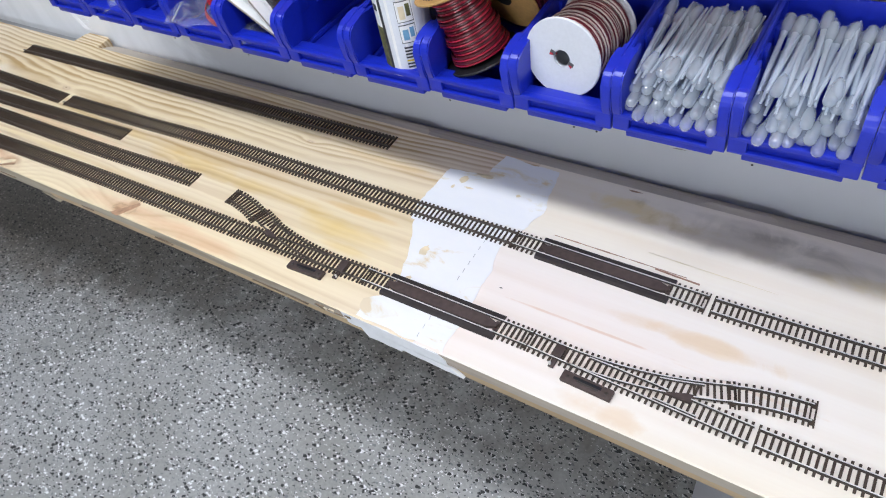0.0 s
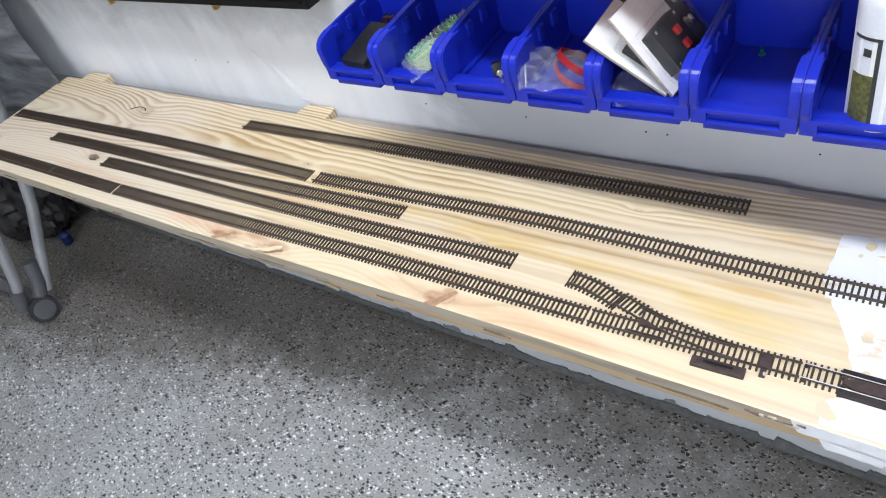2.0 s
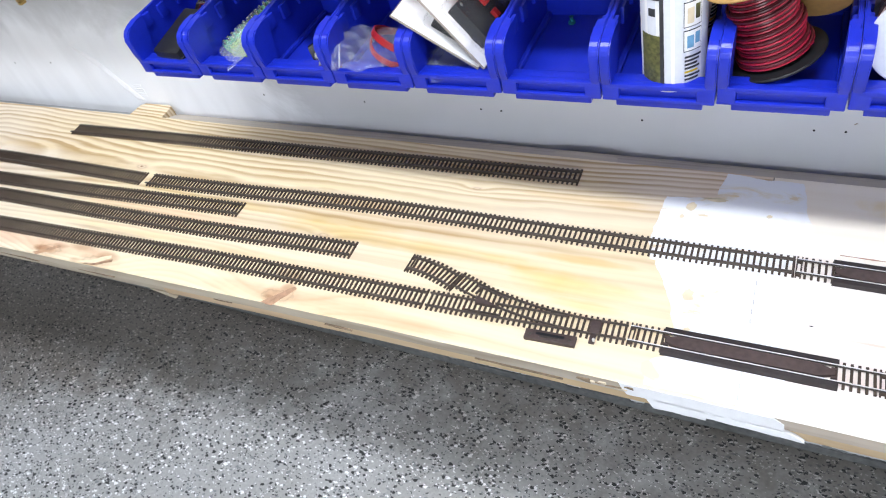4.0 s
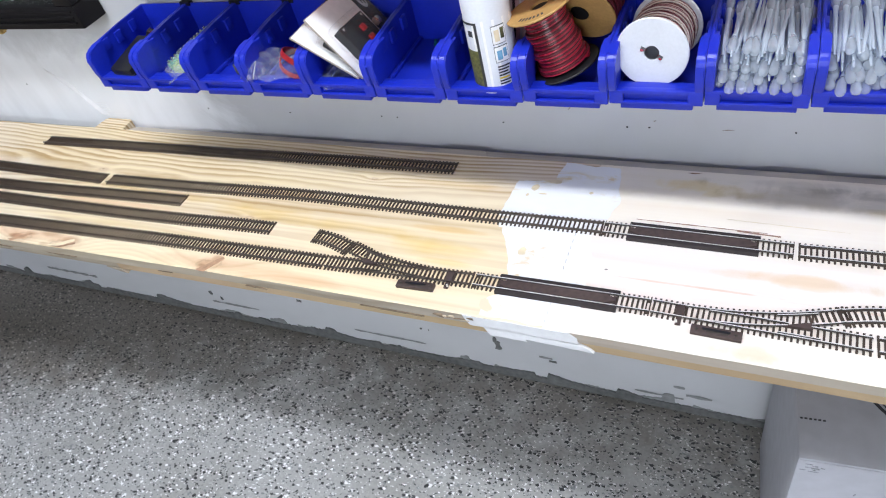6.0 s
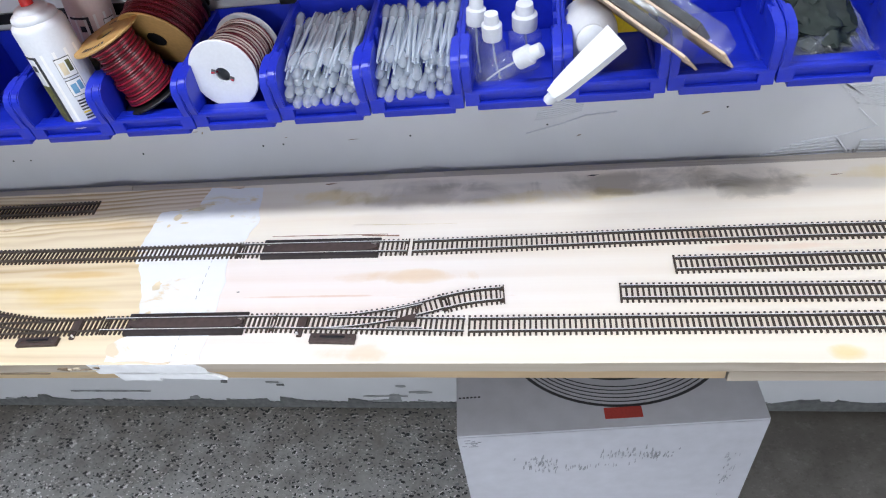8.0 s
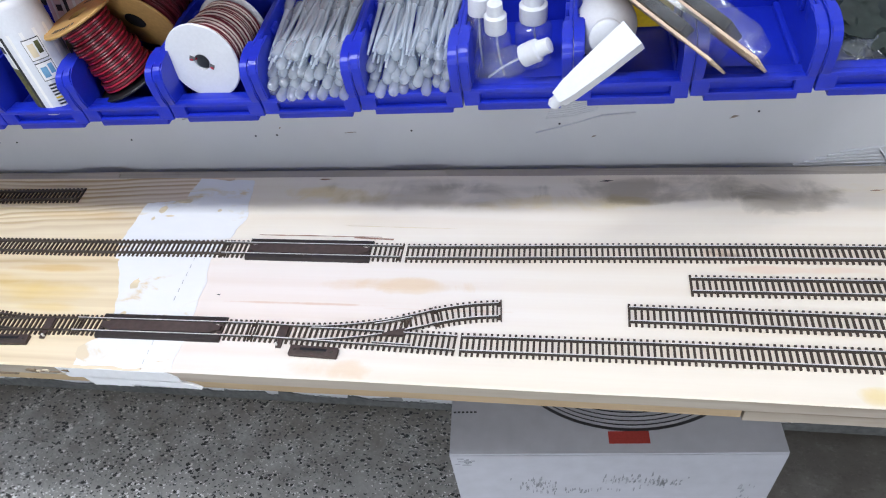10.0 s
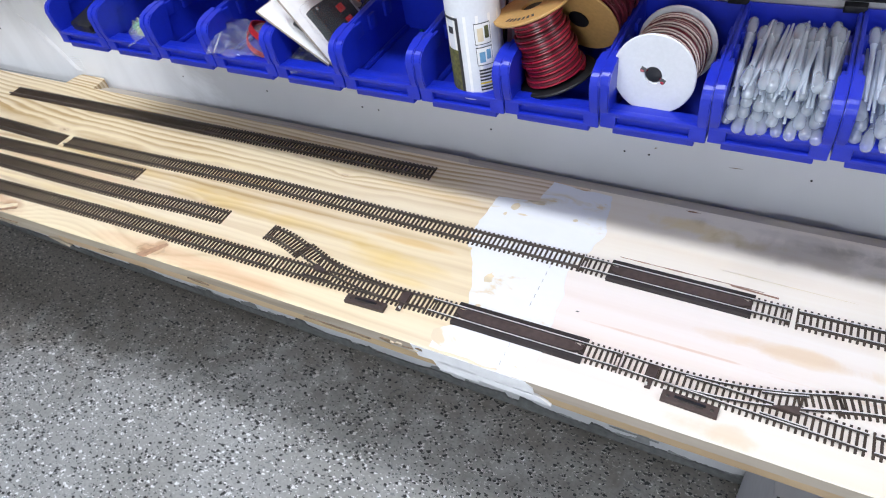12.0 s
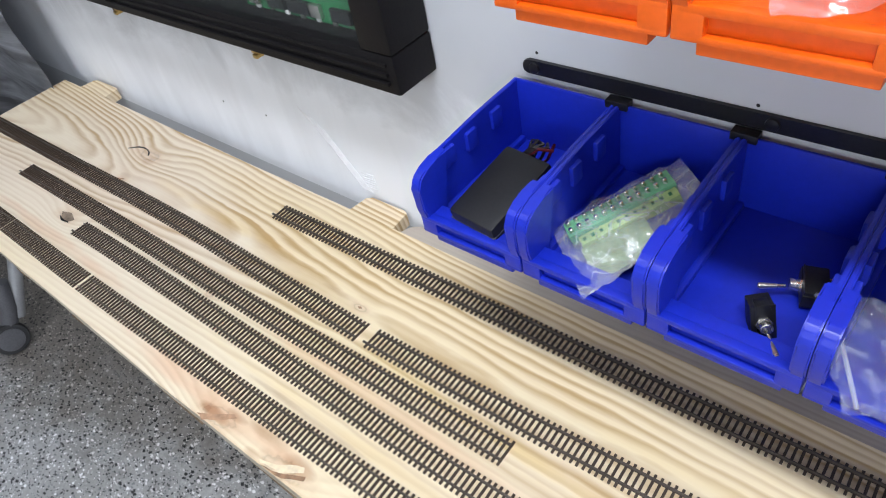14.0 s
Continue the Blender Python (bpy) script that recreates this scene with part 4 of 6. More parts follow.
for pts, rough, mat in (
        ([(-0.935, -0.1655), (-0.915, -0.1600), (-0.888, -0.1470), (-0.884, -0.1500), (-0.905, -0.1640), (-0.930, -0.1690)], 0.0030, raw_wood),
        ([(-0.928, -0.1690), (-0.905, -0.1650), (-0.880, -0.1525), (-0.878, -0.1560), (-0.898, -0.1670), (-0.915, -0.1695)], 0.0018, knot_scar),
        ([(-0.606, -0.1640), (-0.592, -0.1520), (-0.574, -0.1330), (-0.569, -0.1350), (-0.580, -0.1520), (-0.588, -0.1645)], 0.0022, knot_rust),
        ([(-1.036, -0.1700), (-1.016, -0.1600), (-0.996, -0.1470), (-0.990, -0.1500), (-1.008, -0.1640), (-1.024, -0.1730)], 0.0022, knot_rust),
        ([(-1.534, -0.0745), (-1.515, -0.0690), (-1.494, -0.0755), (-1.500, -0.0825), (-1.520, -0.0835)], 0.0020, knot_grey),
        ([(-1.530, -0.0815), (-1.514, -0.0840), (-1.498, -0.0825), (-1.497, -0.0845), (-1.515, -0.0868)], 0.0010, black_plastic),
        ([(-1.946, -0.0935), (-1.925, -0.0870), (-1.900, -0.0900), (-1.905, -0.0965), (-1.930, -0.1000)], 0.0020, knot_grey),
        ([(-1.528, 0.0205), (-1.519, 0.0190), (-1.514, 0.0230), (-1.515, 0.0250), (-1.521, 0.0215)], 0.0010, knot_scar),
        ([(-0.988, 0.0300), (-0.984, 0.0280), (-0.980, 0.0300), (-0.984, 0.0318)], 0.0010, knot_scar),
        ([(0.729, 0.1215), (0.736, 0.1235), (0.744, 0.1225), (0.737, 0.1208)], 0.0008, knot_scar),
        ([(0.429, 0.1395), (0.437, 0.1415), (0.446, 0.1408), (0.438, 0.1390)], 0.0008, black_plastic),
        ([(0.062, 0.1455), (0.071, 0.1470), (0.080, 0.1462), (0.071, 0.1448)], 0.0008, knot_scar),
        ([(0.12, 0.0600), (0.20, 0.0574), (0.26, 0.0562), (0.20, 0.0580)], 0.0006, pale_stain),
        ([(-0.012, -0.0535), (-0.009, -0.0525), (-0.007, -0.0535), (-0.0095, -0.0545)], 0.0006, black_plastic)):
    ragged("knot_scar", "", pts, rough, S + 0.0001, 0.0002, mat, parent=shelf)
for pts, rough in (([(-1.590, 0.0770), (-1.575, 0.0890), (-1.562, 0.0925), (-1.548, 0.0920), (-1.549, 0.0900), (-1.562, 0.0900), (-1.573, 0.0865), (-1.588, 0.0760)], 0.0008),
                   ([(-1.550, 0.0920), (-1.538, 0.0885), (-1.531, 0.0815), (-1.533, 0.0805), (-1.541, 0.0865), (-1.551, 0.0900)], 0.0008)):
    ragged("crack", "", pts, rough, S + 0.0001, 0.0002, black_plastic, parent=shelf)


# ---- model railway track ----
TIE_H, PITCH, GAUGE = 0.002, 0.00622, 0.0174
tie_mesh = finish("tie", box(-0.0012, 0.0012, -0.0142, 0.0142, 0, TIE_H, bevel=0.0003), tie_plastic)
end_tie_mesh = finish("end_tie", add_box(add_box(add_box(box(-0.0026, -0.0012, -0.0142, 0.0142, 0, TIE_H), 0.0016, 0.003, -0.0142, 0.0142, 0, TIE_H), -0.0026, 0.003, -0.0118, -0.006, 0, TIE_H * 0.9), -0.0026, 0.003, 0.006, 0.0118, 0, TIE_H * 0.9), tie_plastic)
RAIL = [(-0.0010, 0), (0.0010, 0), (0.0010, 0.0004), (0.0004, 0.0008), (0.0004, 0.0017), (0.00062, 0.0019), (0.00062, 0.00254), (-0.00062, 0.00254), (-0.00062, 0.0019), (-0.0004, 0.0017), (-0.0004, 0.0008), (-0.0010, 0.0004)]


def offset_path(pts, heads, side):
    return [(p.x - math.sin(h) * side, p.y + math.cos(h) * side, p.z + TIE_H) for p, h in zip(pts, heads)]


def rail_mesh(path, bright=True):
    """A rail, its sides coloured dark for the mirrored ties; all dimmed unless bright."""
    me = finish("rail", sweep(path, RAIL), rail_darkened if bright else rail_dim_side)
    me.materials.append(rail_metal if bright else rail_dim_head)
    for f in me.polygons:
        if f.normal.z > 0.9 and f.center.z > TIE_H + 0.002:
            f.material_index = 1
    return me


def rails(root, pts, heads, o, bright=True, sides=(GAUGE / 2, -GAUGE / 2)):
    for s in sides:
        path = [(x - o.x, y - o.y, z) for x, y, z in offset_path(pts, heads, s)]
        part("rail", rail_mesh(path, bright), None, root)


def ties(root, pts, heads, o, ends=(True, True)):
    for i, (p, h) in enumerate(zip(pts, heads)):
        end = (i == 0 and ends[0]) or (i == len(pts) - 1 and ends[1])
        m = Matrix.Translation((p.x - o.x, p.y - o.y, 0)) @ Matrix.Rotation(h + radians(rng.uniform(-0.8, 0.8)), 4, "Z")
        part("end_tie" if end else "tie", end_tie_mesh if end else tie_mesh, None, root, m=m)


def webs(root, pts, heads, o):
    for s in (GAUGE / 2, -GAUGE / 2):
        path = [(x - o.x, y - o.y, 0) for x, y, z in offset_path(pts, heads, s)]
        part("web", sweep(path, [(-0.0008, 0), (0.0008, 0), (0.0008, 0.0012), (-0.0008, 0.0012)]), tie_plastic, root)


def flex_track(points, label, ends=(False, False), joiner=None):
    pts, heads = smooth_path(points, PITCH)
    o = pts[0]
    root = thing("track_section", label, "model track", "straight track lengths", at=(o.x, o.y, S))
    rails(root, pts, heads, o, points[0][0] > -0.3)
    webs(root, pts, heads, o)
    ties(root, pts, heads, o, ends)
    if joiner:
        h, s = heads[0], 1 if joiner == "start" else -1
        p = pts[0] if joiner == "start" else pts[-1]
        c = offset_path([p], [h], GAUGE / 2 * -s)[0]
        part("rail_joiner", box(-0.006, 0.004, -0.0013, 0.0013, -0.0001, 0.0014, bevel=0.0003, m=Matrix.Translation((c[0] - o.x, c[1] - o.y, c[2])) @ Matrix.Rotation(h, 4, "Z")), rail_darkened, root)
    return root


DARK = "dark brown tied model train track lying on the pine shelf"
flex_track([(-1.209, 0.0972), (-0.9, 0.103), (-0.629, 0.1075), (-0.279, 0.1145)], "length of dark model train track near the wall", joiner="start")
flex_track([(-1.952, -0.0062), (-1.78, -0.0020), (-1.62, 0.0020), (-1.465, 0.0062), (-1.307, 0.0080), (-1.149, 0.0060), (-0.957, 0.0035)], DARK)
flex_track([(-0.9385, 0.0040), (-0.84, 0.0065), (-0.73, 0.0098), (-0.63, 0.0142), (-0.52, 0.0178), (-0.42, 0.0180), (-0.32, 0.0172), (-0.18, 0.0168), (-0.0298, 0.0178)], "dark model train track running onto the white filler patch", joiner="start")
flex_track([(-1.712, -0.0505), (-1.616, -0.0477), (-1.438, -0.0444), (-1.26, -0.0422), (-1.08, -0.0385), (-0.90, -0.0320), (-0.7345, -0.0265)], "short siding of dark model train track", joiner="start")
flex_track([(-1.465, -0.0815), (-1.387, -0.0790), (-1.23, -0.0766), (-1.07, -0.0753), (-0.842, -0.0725), (-0.70, -0.0685), (-0.604, -0.0640), (-0.5205, -0.0618)], "short siding of dark model train track", joiner="start")
flex_track([(-1.842, -0.1412), (-1.72, -0.1397), (-1.592, -0.1386)], "short piece of dark model train track near the front edge")
flex_track([(-1.586, -0.1386), (-1.46, -0.1380), (-1.351, -0.1372)], "short piece of dark model train track near the front edge")
flex_track([(-1.346, -0.1371), (-1.186, -0.1330), (-1.02, -0.1280), (-0.846, -0.1220), (-0.70, -0.1172), (-0.55, -0.1148), (-0.399, -0.1122)], "long dark model train track near the front edge", (False, False))
flex_track([(0.2062, 0.0150), (0.30, 0.0165), (0.476, 0.0205), (0.665, 0.0225), (0.78, 0.0220), (1.12, 0.021)], "bright railed model train track on the pale plank")
flex_track([(0.2850, -0.1102), (0.45, -0.1100), (0.735, -0.1100), (1.20, -0.1095)], "bright railed model train track along the front edge")
flex_track([(0.4555, -0.0660), (0.749, -0.0695), (1.10, -0.072)], "short siding of bright railed model train track")
flex_track([(0.5205, -0.0248), (0.765, -0.0240), (1.10, -0.0235)], "short siding of bright railed model train track")
flex_track([(0.2535, -0.0775), (0.272, -0.0722), (0.296, -0.0678), (0.3215, -0.0653)], "stub of curved model train track beyond a turnout", (True, True))
flex_track([(-0.4405, -0.0655), (-0.425, -0.0668), (-0.400, -0.0722), (-0.374, -0.0810)], "stub of curved model train track beyond a turnout", (True, True))


def rerailer(x0, y0, x1, y1, label):
    """A track length whose middle is a dark ramped plate that guides wheels onto the rails."""
    d = Vector((x1 - x0, y1 - y0, 0))
    root = thing("rerailer_track", label, "model track", "rerailer tracks", at=pose(x0, y0, S, 0, 0, math.degrees(math.atan2(d.y, d.x))))
    length = d.length
    n = int(length / PITCH)
    pts = [Vector((0.0028 + (length - 0.0056) * i / n, 0, 0)) for i in range(n + 1)]
    o = Vector((0, 0, 0))
    rails(root, [Vector((0.0005, 0, 0)), Vector((length - 0.0005, 0, 0))], [0, 0], o)
    a, b = 0.0335, length - 0.0375
    ties(root, [p for p in pts if p.x < a + 0.004 or p.x > b - 0.004], [0] * n, o, (True, True))
    part("centre_plate", prism([(a + 0.002, -0.0022), (a + 0.014, -0.0066), (b - 0.016, -0.0066), (b - 0.003, -0.0022), (b - 0.003, 0.0022), (b - 0.016, 0.0066), (a + 0.014, 0.0066), (a + 0.002, 0.0022)], 0.0, 0.0046, "z"), brown_plastic, root, "dark brown ramped plate between the rails")
    for s in (1, -1):
        sec = [(s * 0.0100, 0.0), (s * 0.0168, 0.0), (s * 0.0168, 0.0010), (s * 0.0150, 0.0042), (s * 0.0100, 0.0046)]
        part("side_ramp", prism(sec, a, b, "x"), ramp_plastic, root, "dark brown ramp beside the rail")
    for px in (a + 0.001, b - 0.006):
        for s in (1, -1):
            part("guide_nub", box(px, px + 0.005, s * 0.0045 - 0.0012, s * 0.0045 + 0.0012, 0.0, 0.0038, bevel=0.0004), brown_plastic, root)
    return root


rerailer(-0.0286, 0.0180, 0.2000, 0.0155, "dark brown rerailer track on the white filler patch")
rerailer(-0.1705, -0.1040, 0.0535, -0.1030, "dark brown rerailer track between two turnouts")


def turnout(x0, y0, x1, y1, label):
    """A turnout that diverges to the back. (x0, y0) is its points end, (x1, y1) the far end of the straight route."""
    d = Vector((x1 - x0, y1 - y0, 0))
    flip = -1 if d.x < 0 else 1
    at = Matrix.Translation((x0, y0, S)) @ Matrix.Rotation(math.atan2(d.y * flip, d.x * flip), 4, "Z")
    root = thing("turnout", label, "model turnout", "turnouts", at=at)
    L, R, start, g = d.length, 0.43, 0.034, GAUGE / 2

    def along(points):
        part("rail", rail_mesh([(flip * x, y, TIE_H) for x, y in points], flip > 0), None, root)

    def curve(side, u0, u1, n=20):
        out = []
        for i in range(n + 1):
            u = u0 + (u1 - u0) * i / n
            a = max(0.0, u - start) / R
            cx, cy = (min(u, start) + R * math.sin(a), R * (1 - math.cos(a)))
            out.append((cx - math.sin(a) * side, cy + math.cos(a) * side))
        return out

    end = start + 0.172
    along([(0.0005, -g), (L - 0.0005, -g)])
    along(curve(g, 0.0005, end))
    frog_u = start + math.acos(1 - 2 * g / (R + g)) * R
    along([(start + 0.03, g - 0.0012), (start + 0.06, g - 0.0002), (frog_u - 0.01, g)])
    along([(frog_u + 0.012, g), (L - 0.0005, g)])
    along(curve(-g, start + 0.012, frog_u - 0.012))
    along(curve(-g, frog_u + 0.012, end))
    along([(frog_u - 0.02, -g + 0.0028), (frog_u + 0.022, -g + 0.0028)])
    along(curve(g - 0.0028, frog_u - 0.02, frog_u + 0.022))
    fx, fy = curve(-g, frog_u, frog_u)[0][0], g
    part("frog", prism([(flip * (fx - 0.016), fy - 0.0045), (flip * (fx + 0.012), fy - 0.0038), (flip * (fx + 0.014), fy + 0.0062), (flip * (fx + 0.004), fy + 0.0035)], 0.0, 0.0042, "z"), brown_plastic, root, "dark plastic crossing block")
    # Sleepers, longer where the routes part, and square to the spur beyond the crossing.
    n = int(L / PITCH)
    for i in range(n + 1):
        u = 0.0028 + (L - 0.0056) * i / n
        a = max(0.0, u - start) / R
        top = R * (1 - math.cos(a)) + 0.0142
        if u < frog_u + 0.016:
            wide = top
        else:
            wide = 0.0142
        part("tie", box(flip * u - 0.0012, flip * u + 0.0012, -0.0142, wide, 0, TIE_H, bevel=0.0003), tie_plastic, root)
        if u >= frog_u + 0.012 and u < end - 0.001:
            m = Matrix.Translation((flip * (start + R * math.sin(a)), R * (1 - math.cos(a)), 0)) @ Matrix.Rotation(flip * a, 4, "Z")
            lo = -0.0105 if u > frog_u + 0.03 else -0.004
            part("tie", box(-0.0012, 0.0012, lo, 0.0142, 0, TIE_H, bevel=0.0003, m=m), tie_plastic, root)
    tx = flip * (start - 0.001)
    part("throw_bar", box(tx - 0.005, tx + 0.005, -0.0085, 0.0085, 0.0004, 0.0034, bevel=0.0005), brown_plastic, root, "dark plastic bar that moves the points")
    part("throw_link", box(tx - 0.003, tx + 0.003, -0.020, -0.0085, 0.0004, 0.0028, bevel=0.0005), brown_plastic, root)
    part("throw_pin", lathe([(0.0014, 0.0), (0.0014, 0.004), (0.001, 0.0045)], 10), rail_metal, root, m=Matrix.Translation((tx - flip * 0.002, -0.017, 0.002)))
    m0, m1 = sorted((flip * (start + 0.014), flip * (start + 0.068)))
    motor = part("switch_machine", box(m0, m1, -0.0288, -0.0165, 0.0, 0.0050, bevel=0.0008), brown_plastic, root, "dark brown box that throws the points")
    part("slot_edge", box(m0 + 0.016, m1 - 0.014, -0.0252, -0.0232, 0.0048, 0.0056, bevel=0.0003), rail_darkened, motor)
    part("slot", box(m0 + 0.012, m1 - 0.012, -0.0228, -0.0196, 0.0048, 0.0053, bevel=0.0002), black_plastic, motor)
    for sx in (m0 + 0.006, m1 - 0.006):
        part("screw", lathe([(0.0018, 0.0), (0.0018, 0.0006), (0.0012, 0.001)], 10), rail_darkened, motor, m=Matrix.Translation((sx, -0.023, 0.0050)))
    return root


turnout(0.0545, -0.1030, 0.2805, -0.1102, "model train turnout with bright rails on the pale plank")
turnout(-0.1715, -0.1040, -0.3965, -0.1122, "model train turnout with dimmed rails beside the front edge")


# ---- wall rails and storage bins ----
PITCH_B, BIN_X0, BIN_Z, BIN_BACK = 0.1031, -0.842, S + 0.186, 0.181


def bin_x(k):
    return BIN_X0 + PITCH_B * (k + 0.5)


def bin_z(k):
    """The rails climb a little towards the far end."""
    return BIN_Z + max(0.0, k - 6) * 0.0021


def side_outline():
    """Side wall of a bin in (y, z) from its back foot: level top, rounded nose, low front."""
    nose = [(-0.137, 0.012), (-0.140, 0.030), (-0.142, 0.042)]
    for i in range(7):
        a = math.pi - math.pi / 2 * i / 6
        nose.append((-0.130 + 0.012 * math.cos(a), 0.044 + 0.012 * math.sin(a)))
    return [(0.0, 0.0), (-0.136, 0.0)] + nose + [(-0.120, 0.0625), (-0.06, 0.0655), (0.0, 0.067)]


def nose_outline():
    """The thickened front end of a side wall in (y, z), rounded above and tucked in below."""
    arc = [(-0.136 - 0.014 * math.sin(math.pi / 2 * i / 5), 0.046 + 0.014 * math.cos(math.pi / 2 * i / 5)) for i in range(6)]
    return [(-0.124, 0.0015), (-0.110, 0.0635), (-0.124, 0.0625)] + arc + [(-0.150, 0.026), (-0.146, 0.010), (-0.140, 0.0015)]


def rounded(bm, r):
    bmesh.ops.bevel(bm, geom=bm.edges[:], offset=r, segments=2, affect="EDGES", clamp_overlap=True)
    return bm


def storage_bin(mat, label, group):
    root = thing("storage_bin", label, "storage bin", group)
    w = 0.1029 / 2
    body = bmesh.new()
    add_box(body, -w + 0.002, w - 0.002, -0.134, 0.0, 0.0, 0.0026, bevel=0.0008)
    add_box(body, -w + 0.002, w - 0.002, -0.0026, 0.0, 0.0, 0.067, bevel=0.0008)
    part("body", body, mat, root)
    for s in (-1, 1):
        wall = part("side_wall", rounded(prism(side_outline(), *sorted((s * (w - 0.0001), s * (w - 0.0040))), "x"), 0.0011), mat, root)
        c, e = sorted((s * (w - 0.0030), s * (w - 0.0078)))
        part("nose", rounded(prism(nose_outline(), *sorted((s * (w - 0.0002), s * (w - 0.0098))), "x"), 0.0013), mat, wall)
        part("step", box(c, e, -0.128, -0.098, 0.043, 0.0600, bevel=0.0016), mat, wall)
        part("fillet", box(*sorted((s * (w - 0.003), s * (w - 0.010))), -0.134, -0.003, 0.001, 0.008, bevel=0.003), mat, wall)
        for y0 in (-0.082, -0.046):
            part("rib", box(c, e, y0, y0 + 0.014, 0.040, 0.058, bevel=0.0016), mat, wall)
    lip = part("front_lip", box(-w + 0.0005, w - 0.0005, -0.1425, -0.128, -0.001, 0.0165, bevel=0.0016), mat, root)
    part("lip_top", box(-w + 0.0006, w - 0.0006, -0.1475, -0.1400, 0.0118, 0.0172, bevel=0.0016), mat, lip)
    part("lip_bottom", box(-w + 0.0006, w - 0.0006, -0.1475, -0.1400, -0.0015, 0.0022, bevel=0.0013), mat, lip)
    for s in (-1, 1):
        part("lip_end", box(*sorted((s * (w - 0.0007), s * (w - 0.0165))), -0.1474, -0.1400, -0.0012, 0.0170, bevel=0.0014), mat, lip)
    part("lip_foot", box(-w + 0.013, w - 0.011, -0.1455, -0.105, -0.0085, 0.0, bevel=0.0012), mat, lip)
    part("hanger", box(-0.018, 0.018, -0.001, 0.003, 0.045, 0.062, bevel=0.0006), mat, root)
    return root


first = storage_bin(blue_plastic, "bright blue plastic hanging storage bin on a wall rail", "blue storage bins")
first.matrix_basis = Matrix.Translation((bin_x(0), BIN_BACK, BIN_Z))
for k in range(1, 16):
    copy_thing(first, Matrix.Translation((bin_x(k), BIN_BACK, bin_z(k))))


def wall_rail(x0, x1, z, label):
    root = thing("wall_rail", label, "wall rail", "wall rails", at=(x0, WALL, z))
    n = x1 - x0
    out = [(0.006, 0.002), (0.0015, 0.0035), (0.0, 0.006), (0.0, 0.010), (0.0015, 0.0135), (0.006, 0.0155), (n - 0.006, 0.0155), (n - 0.0015, 0.0135), (n, 0.010), (n, 0.006), (n - 0.0015, 0.0035), (n - 0.006, 0.002)]
    part("strip", prism(out, -0.004, -0.0005, "y"), black_steel, root)
    k = 0.012
    while k < n:
        part("screw", lathe([(0.0055, 0.0), (0.005, 0.0016), (0.002, 0.0024)], 14), black_steel, root, "black pan head screw", pose(k, -0.004, 0.0085, 90, 0, 0))
        k += 0.203
    for i in range(int(n / PITCH_B)):
        part("clip", box(0.086 + PITCH_B * i, 0.106 + PITCH_B * i, -0.013, -0.003, -0.006, 0.001, bevel=0.0008), black_steel, root)


for a, b, up in ((-0.834, -0.432, 0.0), (-0.426, -0.024, 0.001), (-0.018, 0.384, 0.008), (0.390, 0.82, 0.016)):
    wall_rail(a, b, S + 0.2552 + up, "black steel rail screwed to the wall above blue bins")


# ---- what lies in the bins ----
def bin_origin(k, x=0.0, y=0.0, z=0.0028):
    """A place in bin k: x from its middle, y from its back (negative to the front), z from its foot."""
    return Matrix.Translation((bin_x(k) + x, BIN_BACK + y, bin_z(k) + z))


def facing(origin, x_axis, z_axis):
    """A pose from a place and the directions of its own x and z."""
    x, z = Vector(x_axis).normalized(), Vector(z_axis)
    z = (z - x * z.dot(x)).normalized()
    y = z.cross(x)
    return Matrix(((x.x, y.x, z.x, origin[0]), (x.y, y.y, z.y, origin[1]), (x.z, y.z, z.z, origin[2]), (0, 0, 0, 1)))


def crumpled(w, h, seed, amp, mat, fold=0.0, taper=0.0):
    """A soft plastic bag: two film faces bulging apart, crumpled."""
    bm = bmesh.new()
    nx, ny = 16, 20
    for side in (1, -1):
        grid = []
        for i in range(nx + 1):
            row = []
            for j in range(ny + 1):
                u, v = i / nx, j / ny
                x, y = (u - 0.5) * w, (v - 0.5) * h
                x *= 1 + taper * (0.5 - v) if x > 0 else 1
                bulge = side * 0.011 * math.sin(math.pi * u) * math.sin(math.pi * min(1, v * 1.25)) if v < 0.8 else side * 0.0006
                z = bulge + amp * noise.noise(Vector((x * 38 + seed, y * 38, seed))) + amp * 0.6 * noise.noise(Vector((x * 90, y * 90, seed * 2))) + fold * v * v
                row.append(bm.verts.new((x + amp * 0.5 * noise.noise(Vector((y * 50, seed, 1))), y, z)))
            grid.append(row)
        for i in range(nx):
            for j in range(ny):
                bm.faces.new((grid[i][j], grid[i + 1][j], grid[i + 1][j + 1], grid[i][j + 1]))
    return finish("bag", bm, mat)


def coil(r, turns, pitch, wire, squash=1.0, n=22):
    pts = []
    for i in range(int(turns * n) + 1):
        a = 2 * math.pi * i / n
        pts.append((r * math.cos(a), squash * r * math.sin(a), pitch * i / n))
    return tube(pts, wire, 6)


